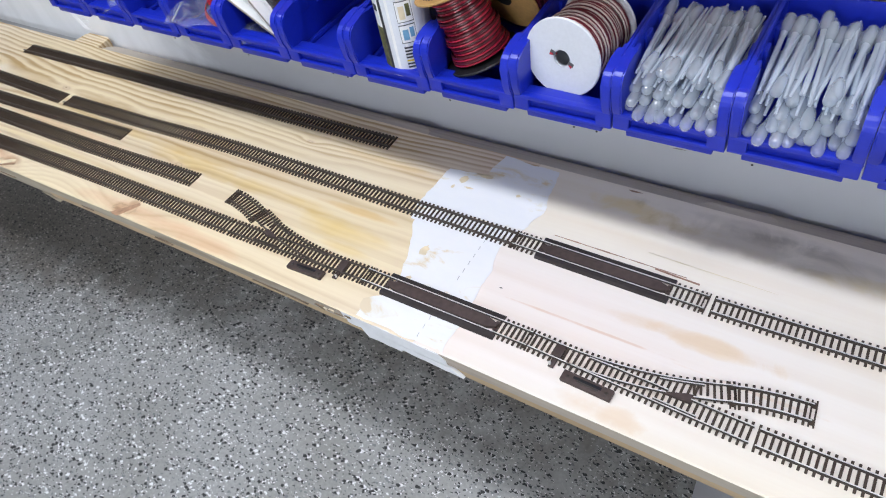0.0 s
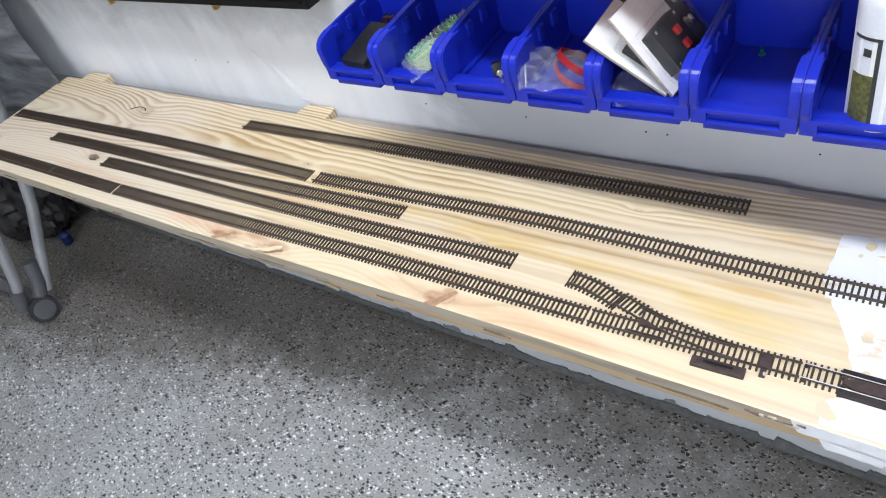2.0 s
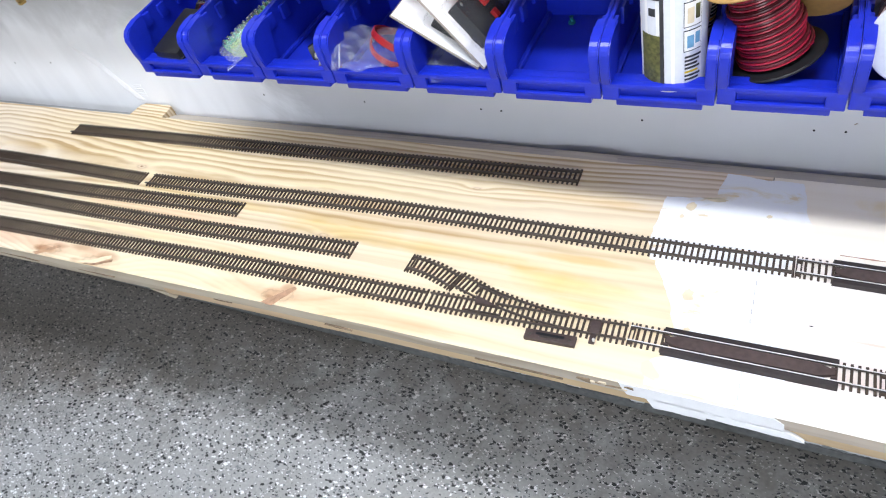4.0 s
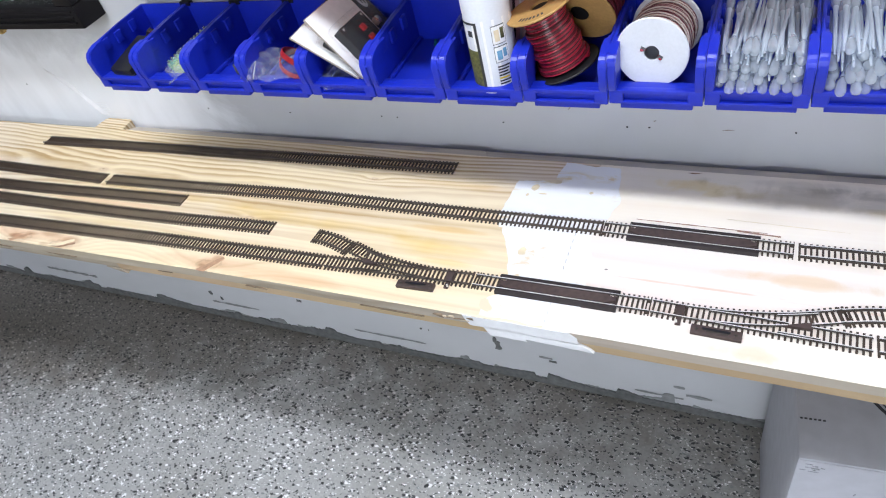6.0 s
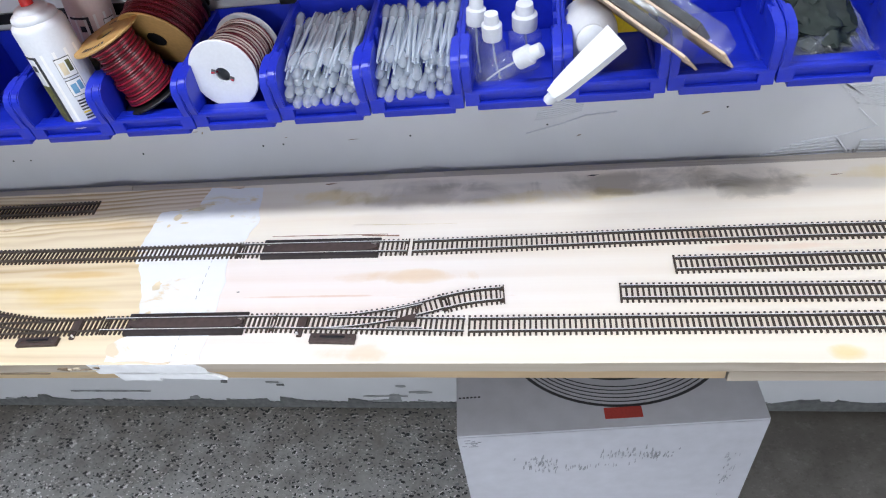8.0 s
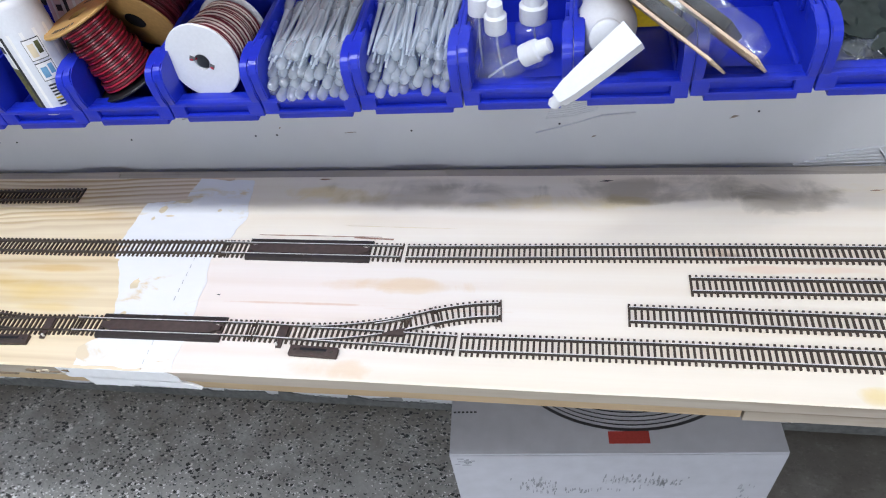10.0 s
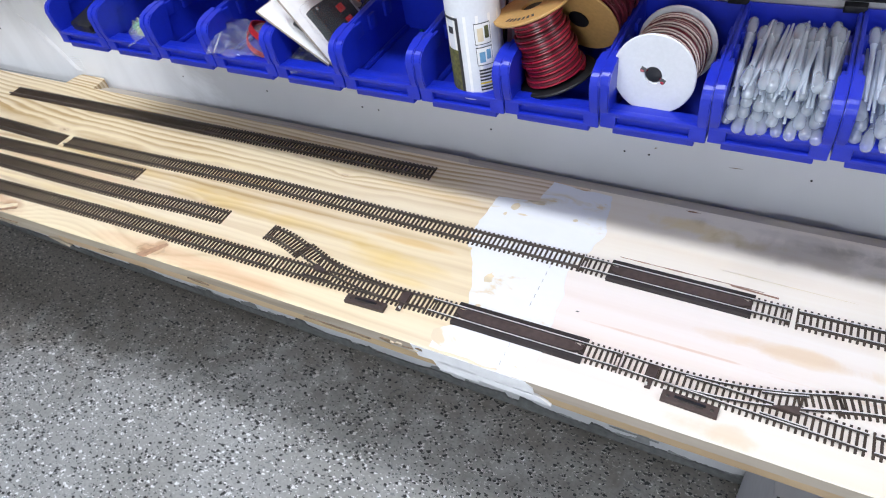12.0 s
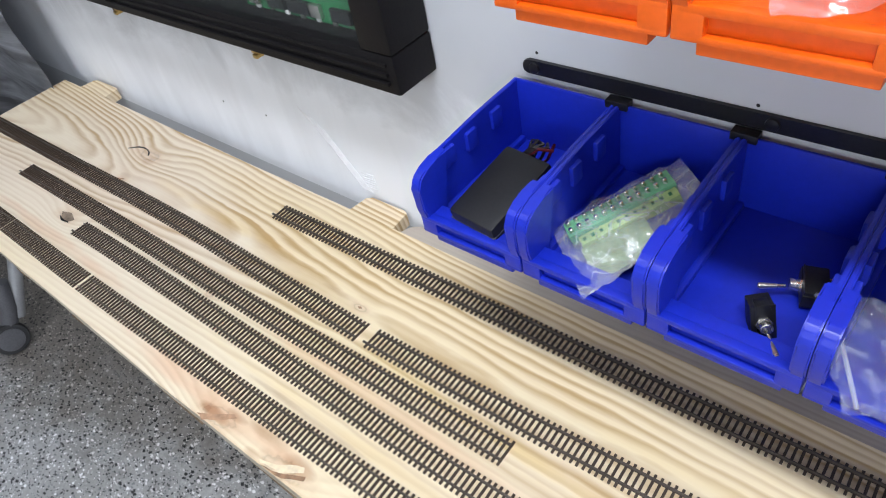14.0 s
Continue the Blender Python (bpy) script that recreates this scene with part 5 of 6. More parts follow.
# A black power brick with its leads.
brick = thing("power_adapter", "black plastic power supply box with loose leads in a bin", "power adapter", at=bin_origin(0, 0.004, -0.100, 0.021) @ pose(0, 0, 0, 13, 0, -6))
part("case", box(-0.024, 0.024, -0.040, 0.038, -0.016, 0.017, bevel=0.004), black_plastic, brick)
part("seam", box(-0.0242, 0.0242, -0.0402, 0.0382, 0.006, 0.0066), grey_plastic, brick)
for i, (dx, mat) in enumerate(((-0.008, black_wire), (-0.003, black_wire), (0.002, black_wire), (0.006, maroon_wire))):
    lead = part("lead", tube([(dx, 0.037, 0.002), (dx * 1.5, 0.048, 0.004), (dx * 1.8 + 0.004, 0.054, 0.012 + 0.002 * i), (dx + 0.010, 0.050, 0.021 - 0.002 * i), (dx * 0.5 + 0.004, 0.043, 0.020), (dx * 0.4 - 0.004, 0.040, 0.012)], 0.0014, 6), mat, brick)
    part("terminal", box(dx * 0.4 - 0.0055, dx * 0.4 - 0.0025, 0.0385, 0.0425, 0.0075, 0.0125, bevel=0.0005), black_wire, lead)

# A clear bag of terminal strips.
strips = thing("parts_bag", "clear plastic bag holding green terminal strips, standing in a bin", "plastic bag", at=bin_origin(1, 0.005, -0.084, 0.030) @ pose(0, 0, 0, 20, -4, -42))
part("film", crumpled(0.074, 0.112, 3.1, 0.006, cloudy_film, taper=0.95), None, strips)
s = part("terminal_strip", box(-0.026, -0.008, -0.046, 0.042, -0.006, 0.004, bevel=0.0008), green_block, strips, "green terminal strip")
for i in range(12):
    for dx in (-0.0215, -0.0130):
        part("terminal", lathe([(0.0019, 0), (0.0019, 0.0035), (0.0012, 0.004)], 8), zinc, s, m=Matrix.Translation((dx, -0.042 + 0.0071 * i, 0.004)))
s = part("terminal_strip", box(-0.0065, 0.004, -0.040, 0.040, -0.006, 0.002, bevel=0.0008), lime_block, strips, "pale yellow-green terminal strip")
for i in range(11):
    part("slot", box(-0.003, 0.0005, -0.037 + 0.0070 * i, -0.0345 + 0.0070 * i, 0.0018, 0.0024), green_board, s)
sheet = bmesh.new()
bmesh.ops.create_grid(sheet, x_segments=6, y_segments=8, size=0.5, matrix=Matrix.Diagonal((0.030, 0.052, 1, 1)))
for v in sheet.verts:
    v.co.z = 0.003 * noise.noise(v.co * 60)
bmesh.ops.solidify(sheet, geom=sheet.faces[:], thickness=0.0006)
part("paper_slip", sheet, lime_paper, strips, "pale green paper slip", pose(0.020, -0.016, -0.004, 0, 14, 0))


def toggle_switch(m):
    root = thing("toggle_switch", "small toggle switch with a chrome lever and black body", "toggle switch", "toggle switches", at=m)
    part("case", box(-0.0075, 0.0075, -0.013, 0.013, -0.009, 0.006, bevel=0.001), black_plastic, root)
    part("plate", box(-0.0078, 0.0078, -0.0133, 0.0133, 0.006, 0.0068, bevel=0.0002), black_steel, root)
    part("bracket", box(-0.0045, 0.0045, -0.0142, 0.0142, -0.002, 0.0074, bevel=0.0004), black_steel, root)
    part("nut", lathe([(0.0056, 0.0066), (0.0056, 0.0086)], 6), zinc, root)
    part("bush", lathe([(0.0042, 0.0066), (0.0042, 0.014), (0.0036, 0.0145)], 14), zinc, root)
    part("lever", lathe([(0.0013, 0.013), (0.0022, 0.029), (0.0018, 0.031)], 12), zinc, root, m=pose(0, 0, 0.004, 12, 0, 0))
    for i in (-1, 0, 1):
        part("lug", box(-0.002, 0.002, i * 0.008 - 0.0006, i * 0.008 + 0.0006, -0.014, -0.009), brass, root)


toggle_switch(bin_origin(2, 0.030, -0.070, 0.012) @ pose(0, 0, 0, 6, -86, 14))
p = bin_origin(2, 0.012, -0.112, 0.013).translation
toggle_switch(facing((p.x, p.y, p.z), (0.75, 0.55, 0.1), (0.52, -0.62, 0.22)))

# Red wire in a zip bag that hangs over the lip.
zipbag = thing("zip_bag", "clear zip bag of red wire hanging over a bin", "plastic bag", at=bin_origin(3, 0.0, -0.112, 0.029) @ pose(0, 0, 0, 26, -4, 118))
part("film", crumpled(0.084, 0.106, 8.4, 0.007, bag_film, -0.012), None, zipbag)
part("wire_coil", coil(0.034, 4.2, 0.0018, 0.0010, 0.85), bag_wire, zipbag, "coil of red wire", Matrix.Translation((0.0, -0.018, -0.005)))
part("wire_coil", coil(0.029, 3.5, 0.002, 0.0010, 0.95), bag_wire, zipbag, "coil of red wire", pose(0.006, -0.016, 0.0, 14, 12, 0))
part("zip_strip", box(-0.038, 0.038, 0.0435, 0.0455, -0.0125, -0.0105, bevel=0.0004), milky, zipbag)
part("clip", box(-0.012, -0.004, -0.046, -0.036, -0.004, 0.002, bevel=0.001), zinc, zipbag)


def control_pack(m, label):
    """A white backing card with a clear blister over a black two-button control."""
    root = thing("blister_pack", label, "blister pack", "control packs", at=m)
    part("card", box(-0.0540, 0.0505, -0.0016, 0.0, -0.061, 0.036, bevel=0.0004), card_white, root, "white backing card")
    for x0, x1, z0, z1 in ((-0.0546, 0.0511, -0.0618, -0.0611), (-0.0548, -0.0541, -0.0610, 0.036), (0.0506, 0.0513, -0.0610, 0.036)):
        part("seal_edge", box(x0, x1, -0.0021, 0.0005, z0, z1, bevel=0.0003), seal_brown, root, "brownish sealed edge of the pack")
    part("header", box(-0.0545, 0.051, -0.0024, 0.0004, 0.034, 0.060, bevel=0.0006), ink, root, "black printed header")
    part("badge", lathe([(0.010, 0), (0.010, 0.0006), (0.0095, 0.0007)], 24), box_white, root, m=Matrix.Translation((-0.028, -0.0022, 0.048)) @ pose(0, 0, 0, 90, 0, 0) @ Matrix.Diagonal((1.5, 0.72, 1, 1)))
    for i in range(2):
        part("print_bar", box(-0.038 + i * 0.002, -0.018 - i * 0.003, -0.0033, -0.0028, 0.0490 - 0.0045 * i, 0.0508 - 0.0045 * i), ink, root)
    part("green_print", box(0.036, 0.041, -0.0026, -0.0020, 0.040, 0.047), green_board, root)
    body = part("control_box", box(-0.0146, 0.0369, -0.016, -0.0012, -0.043, 0.016, bevel=0.0018), black_plastic, root, "black control with two red buttons")
    for bx in (0.0044, 0.0220):
        part("button", box(bx - 0.0048, bx + 0.0048, -0.0205, -0.0158, -0.0105, -0.0025, bevel=0.0007), red_plastic, body, "red button")
    for sx, sz in ((-0.010, -0.036), (0.032, -0.036), (-0.010, 0.011)):
        part("screw", lathe([(0.002, 0), (0.002, 0.0008)], 10), zinc, body, m=pose(sx, -0.016, sz, 90, 0, 0))
    part("knob", lathe([(0.0065, 0), (0.006, 0.006), (0.003, 0.008)], 16), zinc, root, "shiny rivet", pose(0.0097, -0.010, 0.030, 90, 0, 0))
    part("blister", box(-0.024, 0.045, -0.0215, -0.0012, -0.050, 0.042, bevel=0.005), clear_plastic, root, "clear blister")
    return root


control_pack(facing((-0.3785, 0.1113, S + 0.2402), (0.63, -0.067, -0.774), (0.0, 1.0, 0.0)), "white carded blister pack with black control, leaning in a bin")
control_pack(facing((-0.4000, 0.1080, S + 0.2310), (0.81, 0.02, -0.58), (-0.03, 1.0, -0.03)), "white carded blister pack tucked behind another in a bin")
inner = thing("small_bag", "small crumpled clear bag at the bottom of a bin", "plastic bag", at=bin_origin(4, -0.022, -0.115, 0.012) @ pose(0, 0, 0, 8, 0, 40))
part("film", crumpled(0.05, 0.05, 5.5, 0.006, bag_film), None, inner)
cap = part("push_pin", lathe([(0.005, 0), (0.005, 0.003), (0.002, 0.004), (0.0025, 0.009), (0.0035, 0.01)], 14), plain("teal_plastic", (0.01, 0.14, 0.16), 0.4), None, m=bin_origin(5, -0.014, -0.020, 0.003) @ Matrix.Scale(0.8, 4))
tagged(cap, "small teal plastic cap lying in an empty bin", "plastic cap")


def glue_bottle(m, white, label, full=True):
    root = thing("glue_bottle", label, "glue bottle", "glue bottles", at=m)
    body = lathe([(0.027, 0.0), (0.030, 0.003), (0.030, 0.134), (0.0290, 0.1385), (0.0262, 0.1415), (0.0250, 0.1425)], 40)
    part("bottle", body, white, root)
    part("cap_base", lathe([(0.0245, 0.1420), (0.0252, 0.1435), (0.0250, 0.1480), (0.0225, 0.1510), (0.0190, 0.1528), (0.0175, 0.1565), (0.0120, 0.1595), (0.0085, 0.160)], 32), white, root)
    part("nozzle", lathe([(0.0072, 0.1595), (0.0066, 0.166), (0.0040, 0.184), (0.0032, 0.1855)], 20), red_plastic, root, "red pointed cap")

    def wrap(name, a0, a1, z0, z1, mat, r=0.0303):
        n = 10
        bm = bmesh.new()
        rows = []
        for i in range(n + 1):
            a = radians(a0 + (a1 - a0) * i / n)
            rows.append([bm.verts.new((rr * math.cos(a), rr * math.sin(a), z)) for rr, z in ((r, z0), (r, z1), (r - 0.0004, z1), (r - 0.0004, z0))])
        for p, q in zip(rows, rows[1:]):
            for k in range(4):
                bm.faces.new((p[k], p[(k + 1) % 4], q[(k + 1) % 4], q[k]))
        bm.faces.new(rows[0][::-1])
        bm.faces.new(rows[-1])
        return part(name, bm, mat, root)

    wrap("label", 170, 430, 0.008, 0.108, card_white, 0.0303)
    wrap("label_stripe", 226, 233, 0.008, 0.106, ink, 0.0306)
    wrap("label_top", 180, 228, 0.103, 0.106, ink, 0.0306)
    wrap("label_picture", 184, 226, 0.010, 0.066, olive_ink, 0.0306)
    wrap("label_badge", 204, 218, 0.086, 0.094, ink, 0.0306)
    for i, (z0, z1, mat) in enumerate(((0.074, 0.098, pale_stain), (0.048, 0.069, blue_ink))):
        wrap("label_panel_edge", 266, 300, z0 - 0.001, z1 + 0.001, ink, 0.0305)
        wrap("label_panel", 267, 299, z0, z1, card_white, 0.0307)
        wrap("label_picture", 272, 284, z0 + 0.003, z1 - 0.005, mat, 0.0309)
        wrap("label_picture", 287, 296, z0 + 0.006, z1 - 0.003, blue_ink if i else olive_ink, 0.0309)
    for i in range(7):
        wrap("print_bar", 268, 300 - (i * 13) % 9, 0.040 - 0.0042 * i, 0.042 - 0.0042 * i, ink if i != 4 else yellow_plastic, 0.0306)
    return root


glue_bottle(bin_origin(6, 0.010, -0.115, 0.004) @ pose(0, 0, 0, -4, 0, 30) @ Matrix.Diagonal((0.955, 0.955, 0.88, 1)), white_plastic, "white squeeze glue bottle with red pointed cap and printed label")
glue_bottle(bin_origin(6, 0.006, -0.036, 0.004) @ pose(0, 0, 0, 0, 8, 60) @ Matrix.Scale(0.87, 4), pink_plastic, "second glue bottle with red cap behind the first")


def wire_spool(m, r, length, flange_a, flange_b, wires, label, core=0.45, thick=0.0016, wire=0.0016, hole=0.26, flange_t=0.003, taper=0.0):
    """A spool along z: two flanges, a core and wound wire of alternating colours."""
    root = thing("wire_spool", label, "wire spool", "wire spools", at=m)
    for z, mat, name in ((0.0, flange_b, "flange"), (length, flange_a, "flange")):
        h = r * hole
        bm = bmesh.new()
        prof = [(h, z), (r - 0.001, z), (r, z + 0.001), (r, z + flange_t - 0.001), (r - 0.001, z + flange_t), (h, z + flange_t)]
        n = 48
        rings = [[bm.verts.new((rr * math.cos(2 * math.pi * i / n), rr * math.sin(2 * math.pi * i / n), zz)) for i in range(n)] for rr, zz in prof]
        for a, b in zip(rings, rings[1:] + rings[:1]):
            for i in range(n):
                bm.faces.new((a[i], a[(i + 1) % n], b[(i + 1) % n], b[i]))
        part(name, bm, mat, root)
    part("core", lathe([(r * core * 0.7, flange_t * 0.5), (r * core * 0.7, length)], 32, cap=False), flange_b, root)
    turns = int((length - flange_t) / (2 * wire * len(wires)))
    for w, mat in enumerate(wires):
        for layer in range(2):
            pts = []
            n = 28
            total = turns * n
            for i in range(total + 1):
                a = 2 * math.pi * i / n
                u = i / total
                rr = r * (core + 0.27) * (1 - taper * u) - layer * wire * 1.7 + 0.0019 * math.sin(7 * u * math.pi) * (1 - layer) + 0.0008 * noise.noise(Vector((i * 0.11, w, 0)))
                z = flange_t + wire + (length - flange_t - 2 * wire) * u + wire * 2 * w + 0.0008 * math.sin(a + 3 * u)
                pts.append((rr * math.cos(a), rr * math.sin(a), min(z, length - wire)))
            part("winding", tube(pts, wire, 6), mat, root)
    return root


tan = wire_spool(bin_origin(7, -0.009, -0.098, 0.019) @ pose(0, 0, 0, 0, -18, 0), 0.042, 0.080, kraft, black_plastic, (red_wire, dusk_black), "spool of red and black wire with a tan card flange", wire=0.0013, taper=0.18)
# A black disc stands for the dark inside of the hub hole.
part("hole_shade_disc", lathe([(0.0105, 0.0), (0.0105, 0.0006)], 24), black_plastic, tan, m=Matrix.Translation((0, 0, 0.0795)))
for i in range(7):
    part("print_bar", box(-0.0013, 0.0013, 0.028, 0.034, 0, 0.0002), ink, tan, m=Matrix.Translation((0, 0, 0.0831)) @ Matrix.Rotation(radians(150 + 9 * i), 4, "Z"))
for i in range(9):
    part("barcode_bar", box(-0.0004, 0.0004, 0.024, 0.0285, 0, 0.0002), ink, tan, m=Matrix.Translation((0, 0, 0.0831)) @ Matrix.Rotation(radians(-20 + 4.5 * i), 4, "Z"))
back = wire_spool(facing((-0.055, 0.164, S + 0.281), (1.0, -0.2, 0.0), (-0.16, -0.90, -0.38)), 0.0445, 0.054, kraft, black_plastic, (maroon_wire, dusky_wire), "larger spool of dark red wire lying behind another", wire=0.0012, core=0.66)
part("hole_shade_disc", lathe([(0.011, 0.0), (0.011, 0.0006)], 24), black_plastic, back, m=Matrix.Translation((0, 0, 0.0568)))
pale = wire_spool(bin_origin(8, -0.002, -0.050, 0.0425) @ pose(0, 0, 0, 84, 0, -4), 0.040, 0.0725, white_plastic, white_plastic, (dusky_wire, white_wire), "white plastic spool of red and white wire", hole=0.21, core=0.56, wire=0.0009)
# Flat grey plates in place of the shaded notches beside the hub.
for nx, ny, lx, ly in ((0.0105, 0.0, 0.0028, 0.0022), (-0.0105, 0.0, 0.0028, 0.0022)):
    part("notch_shade", box(nx - lx, nx + lx, ny - ly, ny + ly, 0.0, 0.0004), grey_plastic, pale, m=Matrix.Translation((0, 0, 0.0753)) @ Matrix.Rotation(radians(-25), 4, "Z"))
for a in (-35, 165):
    part("wire_end", tube([(0.008, 0.0, -0.004), (0.0105, 0.0, 0.0004), (0.0128, 0.0003, 0.0006)], 0.0012, 6), red_wire, pale, "red wire end", Matrix.Translation((0, 0, 0.0753)) @ Matrix.Rotation(radians(a), 4, "Z"))


def pipette():
    root = thing("pipette", "clear plastic pipette lying in a full bin", "pipette", "pipettes")
    part("bulb", lathe([(0.0010, 0.0), (0.0034, 0.0008), (0.0048, 0.0026), (0.0054, 0.0056), (0.0053, 0.015), (0.0044, 0.021), (0.0030, 0.025)], 18), bulb_plastic, root)
    part("stem", lathe([(0.0030, 0.0252), (0.0024, 0.032), (0.0020, 0.078), (0.0011, 0.104)], 10), pipette_plastic, root)
    return root


seed_pipette, first_one = pipette(), True
for k in (9, 10):
    for i in range(60):
        row = i // 8 if i < 24 else 3 + (i - 24) // 18
        col = i % 8 if i < 24 else (i - 24) % 18 * 0.44
        x = -0.038 + 0.0107 * col + 0.005 * (row % 2) + rng.uniform(-0.003, 0.003)
        z = 0.0190 + 0.0085 * row + rng.uniform(-0.001, 0.002)
        y = -0.152 + rng.uniform(-0.004, 0.010) + 0.0050 * row
        m = bin_origin(k, max(-0.0375, min(x, 0.0375)), y, z) @ pose(0, 0, 0, -82 - 1.2 * row + rng.uniform(-2, 2), rng.uniform(-3, 3), rng.uniform(-5, 5))
        if rng.random() < (0.12 if row < 3 else 0.72):
            m = m @ pose(0, 0, 0.104, 180 + rng.uniform(-2, 2), 0, 0)
        if first_one:
            seed_pipette.matrix_basis, first_one = m, False
        else:
            copy_thing(seed_pipette, m)


def spray_vial(m, label, h=0.07, r=0.014):
    root = thing("spray_bottle", label, "spray bottle", "small spray bottles", at=m)
    part("bottle", lathe([(r * 0.9, 0), (r, 0.002), (r, h * 0.85), (r * 0.8, h * 0.94), (r * 0.5, h)], 28), vial_plastic, root, "clear bottle")
    part("cap", lathe([(r * 0.72, h), (r * 0.75, h + 0.002), (r * 0.75, h + 0.016), (r * 0.55, h + 0.018), (r * 0.5, h + 0.028), (r * 0.3, h + 0.029)], 24), white_plastic, root, "white cap")
    part("dip_tube", tube([(0, 0, h), (0.002, 0, h * 0.5), (0.006, 0, 0.004)], 0.0012, 6), milky, root)
    return root


spray_vial(bin_origin(11, -0.043, -0.096, 0.004) @ pose(0, 0, 0, -4, 6, 0), "small clear spray bottle with a white cap", 0.060, 0.014)
spray_vial(bin_origin(11, -0.021, -0.110, 0.004) @ pose(0, 0, 0, 4, 2, 0), "small clear spray bottle with a white cap", 0.054, 0.014)
spray_vial(bin_origin(11, 0.012, -0.080, 0.004) @ pose(0, 0, 0, 2, 2, 0), "clear spray bottle with a large white cap", 0.045, 0.018)
spray_vial(bin_origin(11, -0.034, -0.126, 0.020) @ pose(0, 0, 0, 8, 62, 0), "clear spray bottle lying on its side in a bin", 0.046, 0.014)

sprayer = thing("trigger_sprayer", "white spray bottle whose long spout juts out of a bin", "spray bottle", at=facing((0.424, 0.135, S + 0.225), (1, 0, 0), (0.0, -0.88, 0.30)))
part("bottle", lathe([(0.026, 0), (0.029, 0.003), (0.029, 0.050), (0.027, 0.066), (0.021, 0.078), (0.013, 0.088)], 36), white_plastic, sprayer)
part("collar", lathe([(0.015, 0.086), (0.0155, 0.098), (0.013, 0.100)], 24), white_plastic, sprayer)
aim = sprayer.matrix_basis.inverted() @ facing((0.4405, 0.0075, S + 0.2765), (0.60, -0.66, -0.45), (-0.066, -0.027, -0.046))
part("spout", prism([(-0.012, -0.004), (0.012, -0.004), (0.0105, 0.030), (0.008, 0.062), (0.0055, 0.074), (-0.0055, 0.074), (-0.008, 0.062), (-0.0105, 0.030)], -0.009, 0.009, "y"), white_plastic, sprayer, "long white spout", aim)
part("spout_tip", lathe([(0.0055, 0.072), (0.0055, 0.080), (0.003, 0.083)], 14), white_plastic, sprayer, m=aim)
block = part("yellow_box", box(-0.050, 0.032, -0.012, 0.012, 0, 0.066, bevel=0.0015), yellow_plastic, None, m=bin_origin(12, 0.014, -0.020, 0.004))
tagged(block, "yellow plastic box behind a spray bottle", "box")


def thin_pack(m, label):
    root = thing("carded_pack", label, "blister pack", "carded packs", at=m)
    part("card", box(-0.0012, 0.0012, -0.045, 0.045, -0.082, 0.075, bevel=0.0004), card_edge, root, "brown card seen edge on")
    part("blister", box(0.0012, 0.021, -0.042, 0.042, -0.070, 0.068, bevel=0.006), pack_film, root, "clear blister")
    part("insert", box(0.0025, 0.012, -0.034, 0.032, -0.045, 0.050, bevel=0.002), black_plastic, root)


thin_pack(facing((0.459, 0.072, S + 0.262), (0.62, 0.35, 0.70), (-0.36, 0.72, 0.59)), "clear blister pack on a brown card leaning in a bin")
thin_pack(facing((0.493, 0.072, S + 0.262), (0.62, 0.35, 0.70), (-0.36, 0.72, 0.59)), "clear blister pack on a brown card leaning in a bin")
moss = thing("scatter_bag", "clear bag of dark green scenery material in a bin", "plastic bag", at=bin_origin(14, 0.0, -0.075, 0.024) @ pose(0, 0, 0, 20, 0, 10))
part("film", crumpled(0.085, 0.11, 12.0, 0.006, bag_film), None, moss)
lump = bmesh.new()
bmesh.ops.create_icosphere(lump, subdivisions=4, radius=1)
for v in lump.verts:
    w = 1 + 0.35 * noise.noise(v.co * 3.5) + 0.2 * noise.noise(v.co * 9)
    v.co = Vector((v.co.x * 0.034 * w, v.co.y * 0.042 * w, v.co.z * 0.015 * w))
part("scenery_foam", lump, dark_leaf, moss, "dark green scenery foam")
jar = thing("paint_bottle", "white bottle with a printed barcode label in a bin", "bottle", at=bin_origin(15, -0.006, -0.085, 0.004) @ pose(0, 0, 0, 12, 0, 0))
part("bottle", lathe([(0.030, 0), (0.033, 0.003), (0.033, 0.075), (0.028, 0.088), (0.016, 0.094), (0.016, 0.105)], 36), white_plastic, jar)
for i in range(12):
    a = radians(-112 + 3.2 * i)
    part("barcode_bar", box(-0.0005 - 0.0004 * (i % 3 == 0), 0.0005, -0.0004, 0.0003, 0.022, 0.058), ink, jar, m=Matrix.Translation((0.0331 * math.cos(a), 0.0331 * math.sin(a), 0)) @ Matrix.Rotation(a + math.pi / 2, 4, "Z"))


# ---- orange bins above ----
big = storage_bin(orange_plastic, "orange plastic hanging storage bin higher on the wall", "orange storage bins")
big.matrix_basis = Matrix.Translation((-0.6835, BIN_BACK, S + 0.4055))
for k in range(1, 9):
    copy_thing(big, Matrix.Translation((-0.6835 + 0.1031 * k, BIN_BACK, S + 0.4055)))
wall_rail(-0.73, 0.22, S + 0.478, "black steel rail screwed to the wall above orange bins")
red_bag = thing("zip_bag", "clear bag of red parts in an orange bin", "plastic bag", at=Matrix.Translation((-0.572, BIN_BACK - 0.112, S + 0.450)) @ pose(0, 0, 0, 25, 0, 30))
part("film", crumpled(0.07, 0.09, 21.0, 0.008, bag_film), None, red_bag)
part("wire_coil", coil(0.028, 6, 0.003, 0.0025, 0.8), bag_wire, red_bag, "red wire")


